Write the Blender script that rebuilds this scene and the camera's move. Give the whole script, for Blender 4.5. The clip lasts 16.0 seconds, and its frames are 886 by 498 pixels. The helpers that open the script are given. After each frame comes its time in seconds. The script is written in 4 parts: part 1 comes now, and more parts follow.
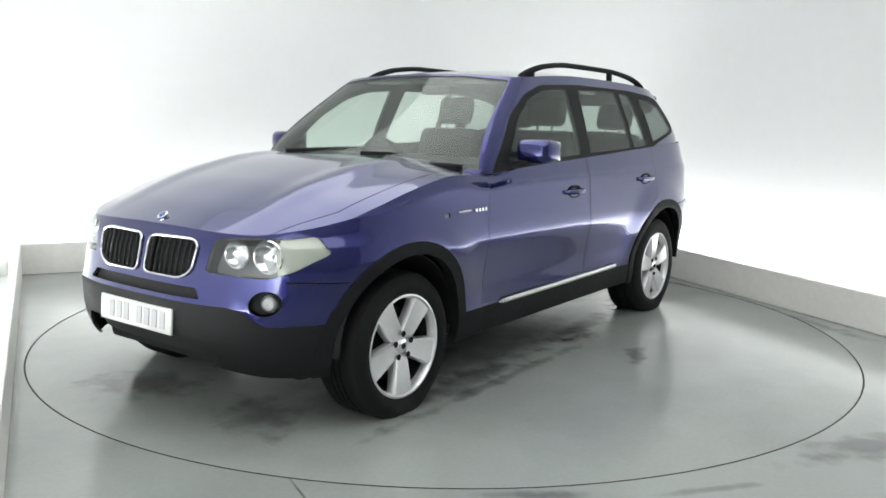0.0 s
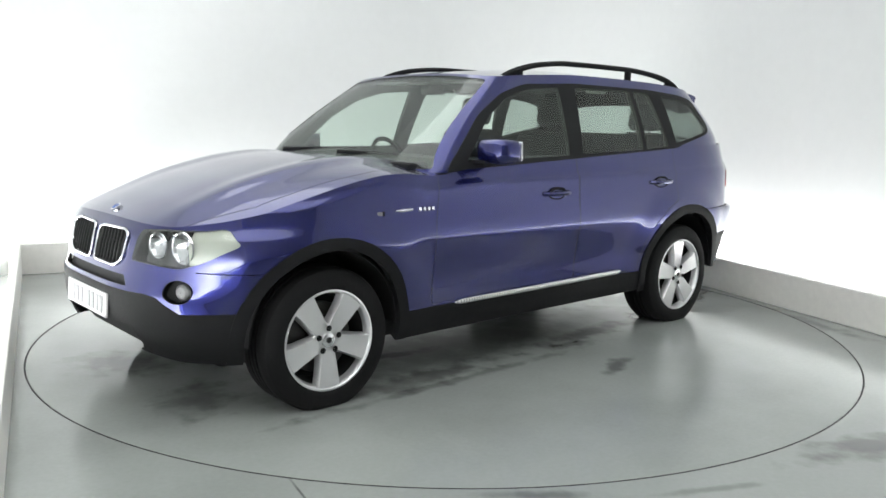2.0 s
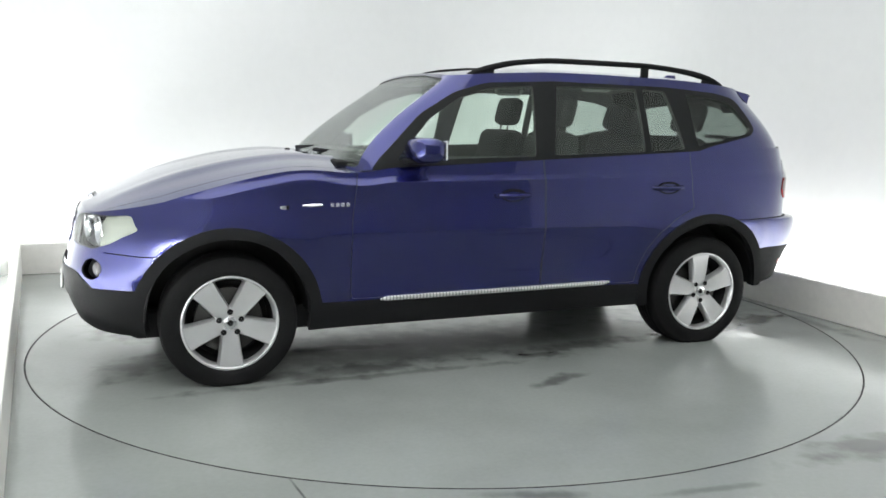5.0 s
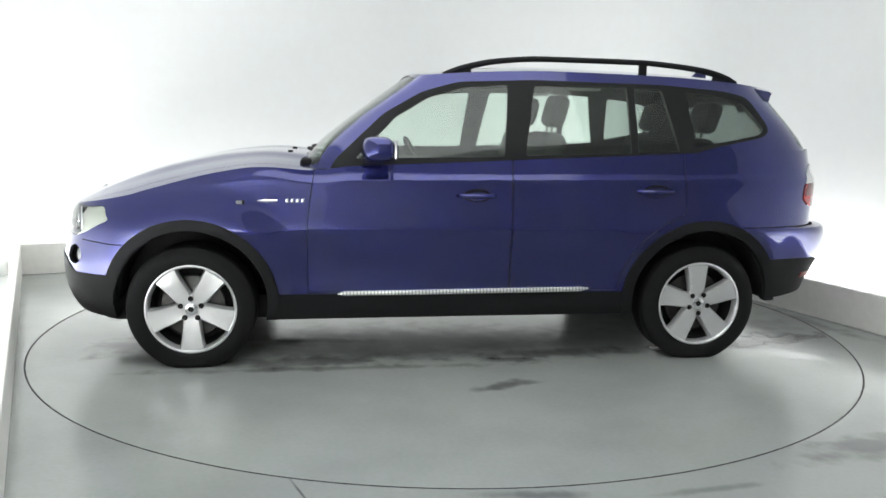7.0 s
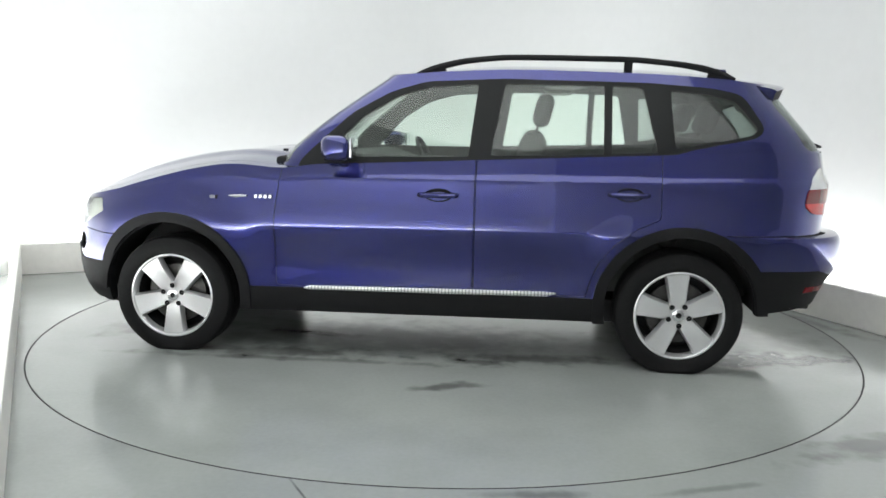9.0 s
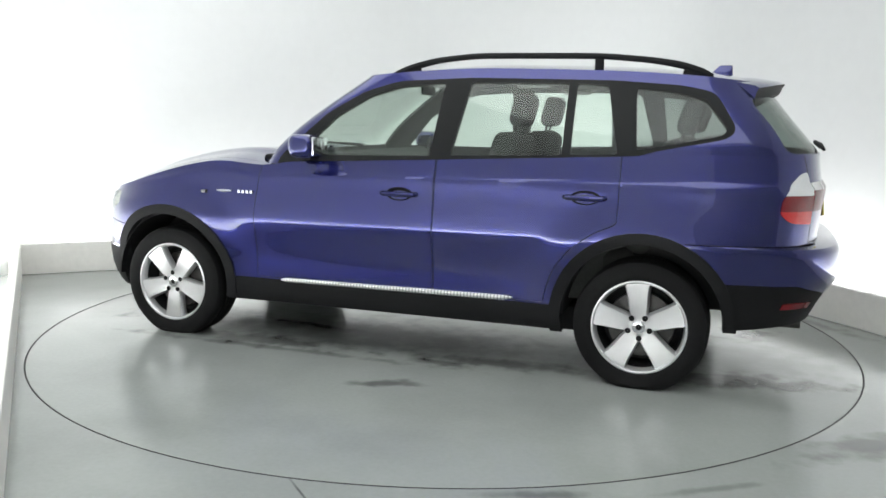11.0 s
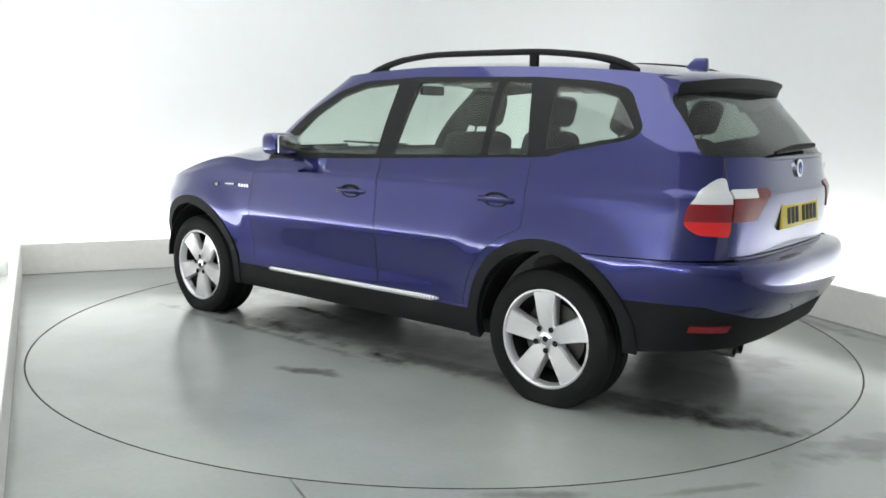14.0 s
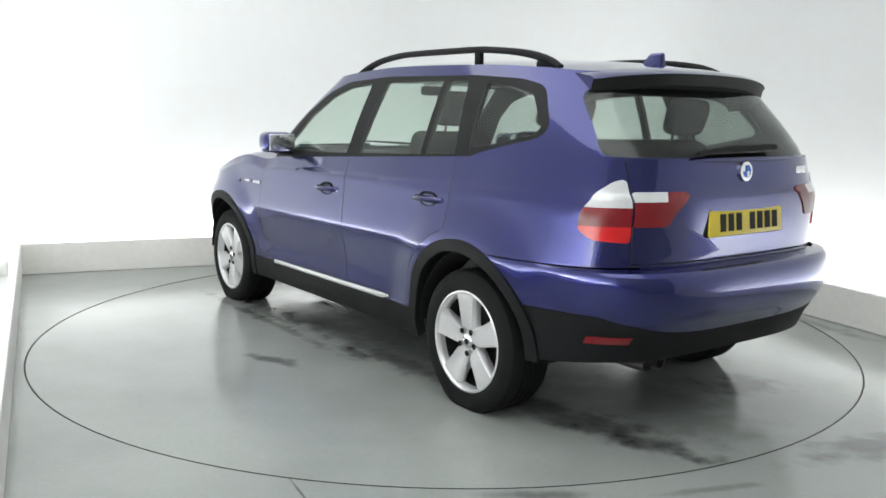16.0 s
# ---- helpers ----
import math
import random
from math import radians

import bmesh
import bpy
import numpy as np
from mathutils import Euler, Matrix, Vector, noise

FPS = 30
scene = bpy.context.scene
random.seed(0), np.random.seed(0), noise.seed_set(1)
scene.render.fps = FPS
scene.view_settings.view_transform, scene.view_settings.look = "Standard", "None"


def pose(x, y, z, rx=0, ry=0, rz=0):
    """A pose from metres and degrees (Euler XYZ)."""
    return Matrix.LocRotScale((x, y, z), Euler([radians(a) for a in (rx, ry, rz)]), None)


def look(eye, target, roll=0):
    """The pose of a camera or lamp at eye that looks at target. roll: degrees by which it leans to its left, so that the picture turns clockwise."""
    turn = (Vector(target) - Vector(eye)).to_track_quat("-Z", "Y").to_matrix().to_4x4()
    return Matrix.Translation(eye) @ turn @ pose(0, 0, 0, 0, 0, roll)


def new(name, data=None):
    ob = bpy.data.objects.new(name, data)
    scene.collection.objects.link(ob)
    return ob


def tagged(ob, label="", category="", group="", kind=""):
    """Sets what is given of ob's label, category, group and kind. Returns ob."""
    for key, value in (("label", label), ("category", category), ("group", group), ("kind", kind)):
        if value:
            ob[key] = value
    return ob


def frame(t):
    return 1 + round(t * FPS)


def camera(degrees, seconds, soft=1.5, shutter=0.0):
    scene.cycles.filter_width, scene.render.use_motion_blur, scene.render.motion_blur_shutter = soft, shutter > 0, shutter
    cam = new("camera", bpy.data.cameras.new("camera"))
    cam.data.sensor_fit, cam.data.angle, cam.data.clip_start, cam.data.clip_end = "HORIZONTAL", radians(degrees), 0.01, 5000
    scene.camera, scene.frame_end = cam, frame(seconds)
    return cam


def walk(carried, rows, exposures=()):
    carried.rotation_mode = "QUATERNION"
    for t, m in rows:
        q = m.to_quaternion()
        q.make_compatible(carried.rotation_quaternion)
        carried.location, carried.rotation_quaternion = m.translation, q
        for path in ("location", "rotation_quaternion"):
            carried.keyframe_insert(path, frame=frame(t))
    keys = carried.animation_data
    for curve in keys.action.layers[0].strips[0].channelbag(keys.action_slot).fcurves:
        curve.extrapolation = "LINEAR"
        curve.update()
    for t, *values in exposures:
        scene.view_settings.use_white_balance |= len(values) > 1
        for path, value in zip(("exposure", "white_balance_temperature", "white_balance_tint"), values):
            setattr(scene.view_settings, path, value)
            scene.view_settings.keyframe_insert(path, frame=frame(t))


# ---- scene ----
# ---- camera ----
cam = camera(55.694, 16.0, soft=1.6)
VIEW = look((0, -5.3382, 1.3332), (-0.0162, -0.3986, 0.5591), 1.0)
walk(cam, [(0.0, VIEW), (16.0, VIEW)])

# ---- light ----
world = bpy.data.worlds.new("world")
scene.world = world
world.use_nodes = True
world.node_tree.nodes["Background"].inputs[0].default_value = (0.9, 0.95, 1.0, 1)
world.node_tree.nodes["Background"].inputs[1].default_value = 0.05
scene.view_settings.exposure = 0.0
TURN = 23.5                       # the room's turn against the view
ROOM = pose(0, 0, 0, 0, 0, TURN)
U0, U1, V0, V1 = -2.62, 2.53, -6.6, 2.66   # kerb faces: side, side, near end, far end
TROUGH = 0.40                     # wall behind the kerb
HIGH = 4.2


def area_lamp(name, m, sx, sy, watts, colour=(1, 1, 1)):
    data = bpy.data.lights.new(name, "AREA")
    data.shape, data.size, data.size_y, data.energy, data.color = "RECTANGLE", sx, sy, watts, colour
    ob = new(name, data)
    ob.matrix_world = ROOM @ m
    return ob


COOL = (0.98, 1.0, 0.985)
TROUGH_W, CEIL_W = 63, 140
area_lamp("trough_lamp_far", pose(0, V1 + 0.2, 0.06, 180 - 25, 0, 0), 4.9, 0.10, TROUGH_W, COOL)
area_lamp("trough_lamp_side", pose(U1 + 0.2, -0.6, 0.06, 180 - 25, 0, -90), 6.2, 0.10, TROUGH_W * 1.25, COOL)
area_lamp("trough_lamp_other_side", pose(U0 - 0.2, 0.3, 0.06, 180 - 25, 0, 90), 4.4, 0.10, TROUGH_W * 1.4, COOL)
# unseen near stretch, added with extra power to brighten the floor on that side
area_lamp("trough_lamp_other_side", pose(U0 - 0.2, -4.0, 0.06, 180 - 25, 0, 90), 4.0, 0.10, TROUGH_W * 2.7, COOL)
area_lamp("ceiling_lamp", pose(-1.1, -1.9, HIGH - 0.06), 3.6, 8.0, CEIL_W, COOL)

# ---- materials ----


def material(name, colour, rough=0.5, metal=0.0, coat=0.0, grain=0.0, scale=40.0, bump=0.0, spread=0.0, alpha=1.0, emit=0.0):
    """A Principled surface whose colour and roughness wander at two scales."""
    m = bpy.data.materials.new(name)
    m.use_nodes = True
    nt = m.node_tree
    p = nt.nodes["Principled BSDF"]
    p.inputs["Base Color"].default_value = (*colour, 1)
    p.inputs["Roughness"].default_value = rough
    p.inputs["Metallic"].default_value = metal
    p.inputs["Coat Weight"].default_value = coat
    p.inputs["Specular IOR Level"].default_value = 0.2 if rough > 0.54 else 0.5
    p.inputs["Coat Roughness"].default_value = 0.07
    p.inputs["Coat IOR"].default_value = 1.62
    if emit:
        p.inputs["Emission Color"].default_value = (*colour, 1)
        p.inputs["Emission Strength"].default_value = emit
    if grain or bump or spread:
        tc = nt.nodes.new("ShaderNodeTexCoord")
        fine, wide = nt.nodes.new("ShaderNodeTexNoise"), nt.nodes.new("ShaderNodeTexNoise")
        fine.inputs["Scale"].default_value, fine.inputs["Detail"].default_value = scale, 4
        wide.inputs["Scale"].default_value, wide.inputs["Detail"].default_value = scale / 14, 5
        for n in (fine, wide):
            nt.links.new(tc.outputs["Object"], n.inputs["Vector"])
        add = nt.nodes.new("ShaderNodeMath")
        add.operation = "ADD"
        nt.links.new(fine.outputs["Fac"], add.inputs[0])
        nt.links.new(wide.outputs["Fac"], add.inputs[1])
        if grain:
            rng = nt.nodes.new("ShaderNodeMapRange")
            rng.inputs["From Min"].default_value, rng.inputs["From Max"].default_value = 0.6, 1.4
            rng.inputs["To Min"].default_value, rng.inputs["To Max"].default_value = 1 - grain, 1 + grain
            nt.links.new(add.outputs[0], rng.inputs["Value"])
            mul = nt.nodes.new("ShaderNodeVectorMath")
            mul.operation = "SCALE"
            mul.inputs[0].default_value = colour
            nt.links.new(rng.outputs["Result"], mul.inputs["Scale"])
            nt.links.new(mul.outputs[0], p.inputs["Base Color"])
        if spread:
            r2 = nt.nodes.new("ShaderNodeMapRange")
            r2.inputs["From Min"].default_value, r2.inputs["From Max"].default_value = 0.6, 1.4
            r2.inputs["To Min"].default_value, r2.inputs["To Max"].default_value = max(rough - spread, 0.02), rough + spread
            nt.links.new(add.outputs[0], r2.inputs["Value"])
            nt.links.new(r2.outputs["Result"], p.inputs["Roughness"])
        if bump:
            b = nt.nodes.new("ShaderNodeBump")
            b.inputs["Strength"].default_value, b.inputs["Distance"].default_value = bump, 0.004
            nt.links.new(fine.outputs["Fac"], b.inputs["Height"])
            nt.links.new(b.outputs[0], p.inputs["Normal"])
    return m


def glass(name, tint, rough=0.0, mix=0.12):
    """Thin sheet glass: tinted see-through with a clear gloss."""
    m = bpy.data.materials.new(name)
    m.use_nodes = True
    nt = m.node_tree
    nt.nodes.remove(nt.nodes["Principled BSDF"])
    tr, gl, mx, lw, pw, mr = (nt.nodes.new("ShaderNode" + k) for k in ("BsdfTransparent", "BsdfGlossy", "MixShader", "LayerWeight", "Math", "MapRange"))
    tr.inputs[0].default_value = (*tint, 1)
    gl.inputs["Roughness"].default_value = rough
    pw.operation = "POWER"
    pw.inputs[1].default_value = 5.0
    mr.inputs["To Min"].default_value, mr.inputs["To Max"].default_value = 0.045, 0.95
    lw.inputs["Blend"].default_value = 0.5
    nt.links.new(lw.outputs["Facing"], pw.inputs[0])
    nt.links.new(pw.outputs[0], mr.inputs["Value"])
    nt.links.new(mr.outputs[0], mx.inputs[0])
    nt.links.new(tr.outputs[0], mx.inputs[1])
    nt.links.new(gl.outputs[0], mx.inputs[2])
    nt.links.new(mx.outputs[0], nt.nodes["Material Output"].inputs[0])
    return m


def car_paint(name, colour):
    """Metallic base under a clear, mirror-smooth coat, with faint orange peel and drying marks."""
    m = material(name, colour, 0.25, 0.82, 1.0, 0.05, 24)
    nt = m.node_tree
    p = nt.nodes["Principled BSDF"]
    p.inputs["Coat IOR"].default_value = 1.60
    tc, drops, peel = nt.nodes.new("ShaderNodeTexCoord"), nt.nodes.new("ShaderNodeTexNoise"), nt.nodes.new("ShaderNodeTexNoise")
    drops.inputs["Scale"].default_value, drops.inputs["Detail"].default_value = 9, 6
    peel.inputs["Scale"].default_value, peel.inputs["Detail"].default_value = 70, 1
    rng, b = nt.nodes.new("ShaderNodeMapRange"), nt.nodes.new("ShaderNodeBump")
    rng.inputs["From Min"].default_value, rng.inputs["From Max"].default_value = 0.35, 0.75
    rng.inputs["To Min"].default_value, rng.inputs["To Max"].default_value = 0.012, 0.075
    b.inputs["Strength"].default_value, b.inputs["Distance"].default_value = 0.05, 0.0006
    for n in (drops, peel):
        nt.links.new(tc.outputs["Object"], n.inputs["Vector"])
    nt.links.new(drops.outputs["Fac"], rng.inputs["Value"])
    nt.links.new(rng.outputs["Result"], p.inputs["Coat Roughness"])
    nt.links.new(peel.outputs["Fac"], b.inputs["Height"])
    nt.links.new(b.outputs[0], p.inputs["Coat Normal"])
    return m


M = {
    "paint": car_paint("blue_paint", (0.0068, 0.0100, 0.119)),
    "plastic": material("black_plastic", (0.006, 0.0062, 0.007), 0.66, grain=0.12, scale=60, bump=0.06, spread=0.08),
    "trim": material("window_trim", (0.008, 0.0085, 0.009), 0.56, grain=0.1, scale=20),
    "lining": material("interior_lining", (0.080, 0.084, 0.080), 0.8, grain=0.15, scale=80, bump=0.1),
    "cloth": material("seat_cloth", (0.050, 0.052, 0.050), 0.85, grain=0.2, scale=150, bump=0.2),
    "visor": material("pale_headlining", (0.33, 0.335, 0.32), 0.8, grain=0.08, scale=80, bump=0.1),
    "rubber": material("tyre_rubber", (0.006, 0.006, 0.0065), 0.75, grain=0.2, scale=60, bump=0.15, spread=0.1),
    "alloy": material("silver_alloy", (0.68, 0.68, 0.69), 0.32, 0.70, 0.2, 0.05, 14),
    "steel": material("brake_steel", (0.07, 0.068, 0.066), 0.4, 0.7, grain=0.2, scale=70, spread=0.1),
    "housing": material("lamp_housing", (0.20, 0.20, 0.21), 0.45, 0.3, grain=0.05, scale=30),
    "chrome": material("chrome", (0.80, 0.80, 0.82), 0.10, 1.0),
    "dark": material("dark_metal", (0.011, 0.011, 0.012), 0.6, grain=0.2, scale=50),
    "red": material("red_lens", (0.55, 0.010, 0.012), 0.2, coat=0.4, grain=0.08, scale=60),
    "deep_red": material("deep_red_lens", (0.17, 0.005, 0.009), 0.22, coat=0.2, grain=0.08, scale=60),
    "clear": material("clear_lens", (0.62, 0.63, 0.64), 0.18, 0.2, 1.0, grain=0.06, scale=90),
    "amber": material("frosted_lens", (0.50, 0.52, 0.44), 0.30, 0.1, 1.0, grain=0.06, scale=90),
    "yellow": material("yellow_plate", (0.60, 0.47, 0.04), 0.4, grain=0.05, scale=60),
    "white": material("white_plate", (0.50, 0.50, 0.495), 0.4, grain=0.04, scale=60),
    "faint": material("faint_print", (0.33, 0.33, 0.34), 0.5),
    "blue": material("badge_blue", (0.03, 0.10, 0.40), 0.3),
    "glass": glass("green_glass", (0.90, 0.945, 0.915)),
    "dim_glass": glass("privacy_glass", (0.68, 0.72, 0.70)),
    "lens": glass("lamp_glass", (0.93, 0.94, 0.94)),
    "wall": material("white_wall", (0.725, 0.735, 0.735), 0.7, grain=0.02, scale=12),
    "grey_wall": material("grey_wall", (0.32, 0.325, 0.325), 0.7, grain=0.05, scale=10),
    "kerb": material("kerb_paint", (0.80, 0.785, 0.75), 0.5, grain=0.06, scale=20, spread=0.1),
}


def floor_material(name, colour, stains_and_shade, puddles=()):
    """Painted concrete, scuffed and damp; stains and painted car shade: x, y, half length, half width, turn in degrees,
    depth.
    """
    m = material(name, colour, 0.3)
    nt = m.node_tree
    p = nt.nodes["Principled BSDF"]
    tc = nt.nodes.new("ShaderNodeTexCoord")
    grime, wet, grain, ragged = (nt.nodes.new("ShaderNodeTexNoise") for _ in range(4))
    for n, sc, d in ((grime, 1.1, 7), (wet, 0.7, 3), (grain, 45, 4), (ragged, 7, 6)):
        n.inputs["Scale"].default_value, n.inputs["Detail"].default_value = sc, d
        nt.links.new(tc.outputs["Object"], n.inputs["Vector"])
    ramp = nt.nodes.new("ShaderNodeValToRGB")
    ramp.color_ramp.elements[0].position, ramp.color_ramp.elements[0].color = 0.22, (*(0.78 * c for c in colour), 1)
    ramp.color_ramp.elements[1].position, ramp.color_ramp.elements[1].color = 0.55, (*colour, 1)
    nt.links.new(grime.outputs["Fac"], ramp.inputs[0])
    mixg = nt.nodes.new("ShaderNodeMapRange")
    mixg.inputs["To Min"].default_value, mixg.inputs["To Max"].default_value = 0.93, 1.07
    nt.links.new(grain.outputs["Fac"], mixg.inputs["Value"])
    value = mixg.outputs[0]
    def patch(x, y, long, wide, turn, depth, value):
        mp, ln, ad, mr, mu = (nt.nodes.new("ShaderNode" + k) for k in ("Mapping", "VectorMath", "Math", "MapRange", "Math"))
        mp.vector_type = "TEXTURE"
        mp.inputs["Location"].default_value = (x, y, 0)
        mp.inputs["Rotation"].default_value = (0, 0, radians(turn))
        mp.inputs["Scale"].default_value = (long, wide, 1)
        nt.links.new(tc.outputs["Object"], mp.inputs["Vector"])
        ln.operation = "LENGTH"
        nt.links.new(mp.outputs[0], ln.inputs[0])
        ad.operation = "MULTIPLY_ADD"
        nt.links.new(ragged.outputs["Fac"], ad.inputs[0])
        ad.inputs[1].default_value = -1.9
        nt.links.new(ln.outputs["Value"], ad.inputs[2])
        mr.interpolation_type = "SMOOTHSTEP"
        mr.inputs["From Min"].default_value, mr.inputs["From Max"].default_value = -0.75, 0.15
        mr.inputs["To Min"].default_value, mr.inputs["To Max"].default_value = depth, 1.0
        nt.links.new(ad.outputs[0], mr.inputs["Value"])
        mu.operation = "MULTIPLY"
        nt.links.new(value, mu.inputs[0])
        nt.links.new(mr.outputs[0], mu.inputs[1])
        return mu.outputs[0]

    for x, y, long, wide, turn, depth in stains_and_shade:
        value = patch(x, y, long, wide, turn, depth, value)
    mul = nt.nodes.new("ShaderNodeVectorMath")
    mul.operation = "SCALE"
    nt.links.new(ramp.outputs[0], mul.inputs[0])
    nt.links.new(value, mul.inputs["Scale"])
    nt.links.new(mul.outputs[0], p.inputs["Base Color"])
    rg = nt.nodes.new("ShaderNodeMapRange")
    rg.inputs["From Min"].default_value, rg.inputs["From Max"].default_value = 0.3, 0.7
    rg.inputs["To Min"].default_value, rg.inputs["To Max"].default_value = 0.14, 0.26
    nt.links.new(wet.outputs["Fac"], rg.inputs["Value"])
    wetness = rg.outputs[0]
    for x, y, long, wide, turn, depth in puddles:
        wetness = patch(x, y, long, wide, turn, depth, wetness)
    nt.links.new(wetness, p.inputs["Roughness"])
    b = nt.nodes.new("ShaderNodeBump")
    b.inputs["Strength"].default_value, b.inputs["Distance"].default_value = 0.04, 0.003
    nt.links.new(grain.outputs["Fac"], b.inputs["Height"])
    nt.links.new(b.outputs[0], p.inputs["Normal"])
    return m


GREY = (0.29, 0.308, 0.297)


def ribbed(name):
    m = material(name, (0.6, 0.6, 0.6), 0.35, 0.6)
    nt = m.node_tree
    w, tc, rp = nt.nodes.new("ShaderNodeTexWave"), nt.nodes.new("ShaderNodeTexCoord"), nt.nodes.new("ShaderNodeValToRGB")
    w.inputs["Scale"].default_value = 17.0
    nt.links.new(tc.outputs["Object"], w.inputs["Vector"])
    rp.color_ramp.elements[0].color, rp.color_ramp.elements[1].color = (0.30, 0.30, 0.30, 1), (0.72, 0.72, 0.72, 1)
    rp.color_ramp.elements[0].position, rp.color_ramp.elements[1].position = 0.1, 0.4
    nt.links.new(w.outputs["Fac"], rp.inputs[0])
    nt.links.new(rp.outputs[0], nt.nodes["Principled BSDF"].inputs["Base Color"])
    return m


M["ribbed"] = ribbed("ribbed_metal")
M["floor"] = floor_material("grey_floor", GREY, [(1.78, -1.98, 0.42, 0.13, 25, 0.45), (0.35, -2.50, 0.22, 0.05, 5, 0.55), (2.25, 0.75, 1.3, 0.10, -67, 0.6), (-0.50, -2.52, 0.16, 0.008, -62, 0.4), (1.0, -2.42, 0.3, 0.03, 15, 0.7)])
# Broad patches at (-1.75, 0.1) and (0.4, 0.4) are the car's shade, painted in.
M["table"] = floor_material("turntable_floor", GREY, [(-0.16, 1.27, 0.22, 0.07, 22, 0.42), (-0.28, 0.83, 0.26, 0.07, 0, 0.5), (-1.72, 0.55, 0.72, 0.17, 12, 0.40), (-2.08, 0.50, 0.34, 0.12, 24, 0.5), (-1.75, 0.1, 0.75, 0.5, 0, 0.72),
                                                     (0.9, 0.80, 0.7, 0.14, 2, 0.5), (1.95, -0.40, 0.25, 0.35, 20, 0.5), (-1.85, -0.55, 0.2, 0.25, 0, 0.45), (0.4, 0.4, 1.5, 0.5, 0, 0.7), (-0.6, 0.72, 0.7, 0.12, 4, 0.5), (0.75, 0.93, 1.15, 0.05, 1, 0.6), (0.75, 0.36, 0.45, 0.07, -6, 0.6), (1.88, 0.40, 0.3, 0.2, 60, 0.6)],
                            [(-1.80, 0.82, 0.42, 0.13, -8, 0.06), (1.75, 0.70, 0.22, 0.15, 10, 0.2), (1.05, 0.40, 0.25, 0.10, 0, 0.25), (1.95, -0.35, 0.3, 0.4, 0, 0.3), (0.2, 0.7, 0.9, 0.12, 0, 0.35)])

# ---- mesh tools ----


def mesh_from(verts, faces):
    bm = bmesh.new()
    vs = [bm.verts.new(v) for v in verts]
    for f in faces:
        try:
            bm.faces.new([vs[i] for i in f])
        except ValueError:
            pass
    return bm


def finish(name, bm, mats, parent=None, label="", smooth=True, sharp=0.55):
    """Links a bmesh as one object; mats is a key of M, or a list of keys."""
    bm.normal_update()
    for f in bm.faces:
        f.smooth = smooth
    for e in bm.edges:
        if len(e.link_faces) == 2 and e.calc_face_angle(0) > sharp:
            e.smooth = False
    me = bpy.data.meshes.new(name)
    bm.to_mesh(me)
    bm.free()
    for k in ([mats] if isinstance(mats, str) else mats):
        me.materials.append(M[k])
    ob = new(name, me)
    ob.parent = parent
    return tagged(ob, label) if label else ob


part = finish


def grid(points, closed=False):
    """points[i][j] to a sheet of quads."""
    n, k = len(points), len(points[0])
    verts = [p for row in points for p in row]
    faces = [(i * k + j, i * k + (j + 1) % k, (i + 1) * k + (j + 1) % k, (i + 1) * k + j)
             for i in range(n - 1) for j in range(k if closed else k - 1)]
    return mesh_from(verts, faces)


def join(*bms):
    out = bms[0]
    for b in bms[1:]:
        me = bpy.data.meshes.new("tmp")
        b.to_mesh(me)
        out.from_mesh(me)
        bpy.data.meshes.remove(me)
        b.free()
    return out


def mirrored(bm):
    b = bm.copy()
    for v in b.verts:
        v.co.y = -v.co.y
    bmesh.ops.reverse_faces(b, faces=b.faces[:])
    return b


def both(bm):
    out = join(bm, mirrored(bm))
    bmesh.ops.remove_doubles(out, verts=[v for v in out.verts if abs(v.co.y) < 1e-3], dist=2e-4)
    return out


def shell(bm, thick, index=1):
    """Gives a sheet thickness inwards; the new faces take the material index."""
    bm.normal_update()
    old = bm.faces[:]
    rim = [e for e in bm.edges if len(e.link_faces) == 1]
    inner = {v: bm.verts.new(v.co - v.normal * thick) for v in bm.verts[:]}
    for f in old:
        bm.faces.new([inner[v] for v in reversed(f.verts)]).material_index = index
    for e in rim:
        l = e.link_loops[0]
        a, b = l.vert, l.link_loop_next.vert
        bm.faces.new([b, a, inner[a], inner[b]]).material_index = index
    return bm


def shifted(bm, d):
    """Moves a sheet along its normals."""
    bm.normal_update()
    moves = [(v, v.normal * d) for v in bm.verts]
    for v, m in moves:
        v.co += m
    return bm


def box(cx, cy, cz, sx, sy, sz, bevel=0.0, segments=2):
    bm = bmesh.new()
    bmesh.ops.create_cube(bm, size=1, matrix=Matrix.Translation((cx, cy, cz)) @ Matrix.Diagonal((sx, sy, sz, 1)))
    if bevel:
        bmesh.ops.bevel(bm, geom=bm.edges[:], offset=bevel, segments=segments, profile=0.5, affect="EDGES")
    return bm


def tube(points, radius, closed=False, sides=8, flat=1.0):
    """A bar along points; flat squeezes its height."""
    pts = [Vector(p) for p in points]
    n = len(pts)
    rows = []
    for i, p in enumerate(pts):
        a = pts[(i - 1) % n] if closed or i else p
        b = pts[(i + 1) % n] if closed or i < n - 1 else p
        t = (b - a).normalized()
        side = t.cross(Vector((0, 0, 1)))
        side = side.normalized() if side.length > 1e-3 else Vector((0, 1, 0))
        up = side.cross(t)
        r = radius[i] if isinstance(radius, (list, tuple)) else radius
        rows.append([p + side * math.cos(w) * r + up * math.sin(w) * r * flat for w in (2 * math.pi * k / sides for k in range(sides))])
    if closed:
        rows.append(rows[0])
    bm = grid(rows, True)
    if closed:
        bmesh.ops.remove_doubles(bm, verts=bm.verts[:], dist=1e-6)
    else:
        bmesh.ops.holes_fill(bm, edges=bm.edges[:], sides=0)
    return bm


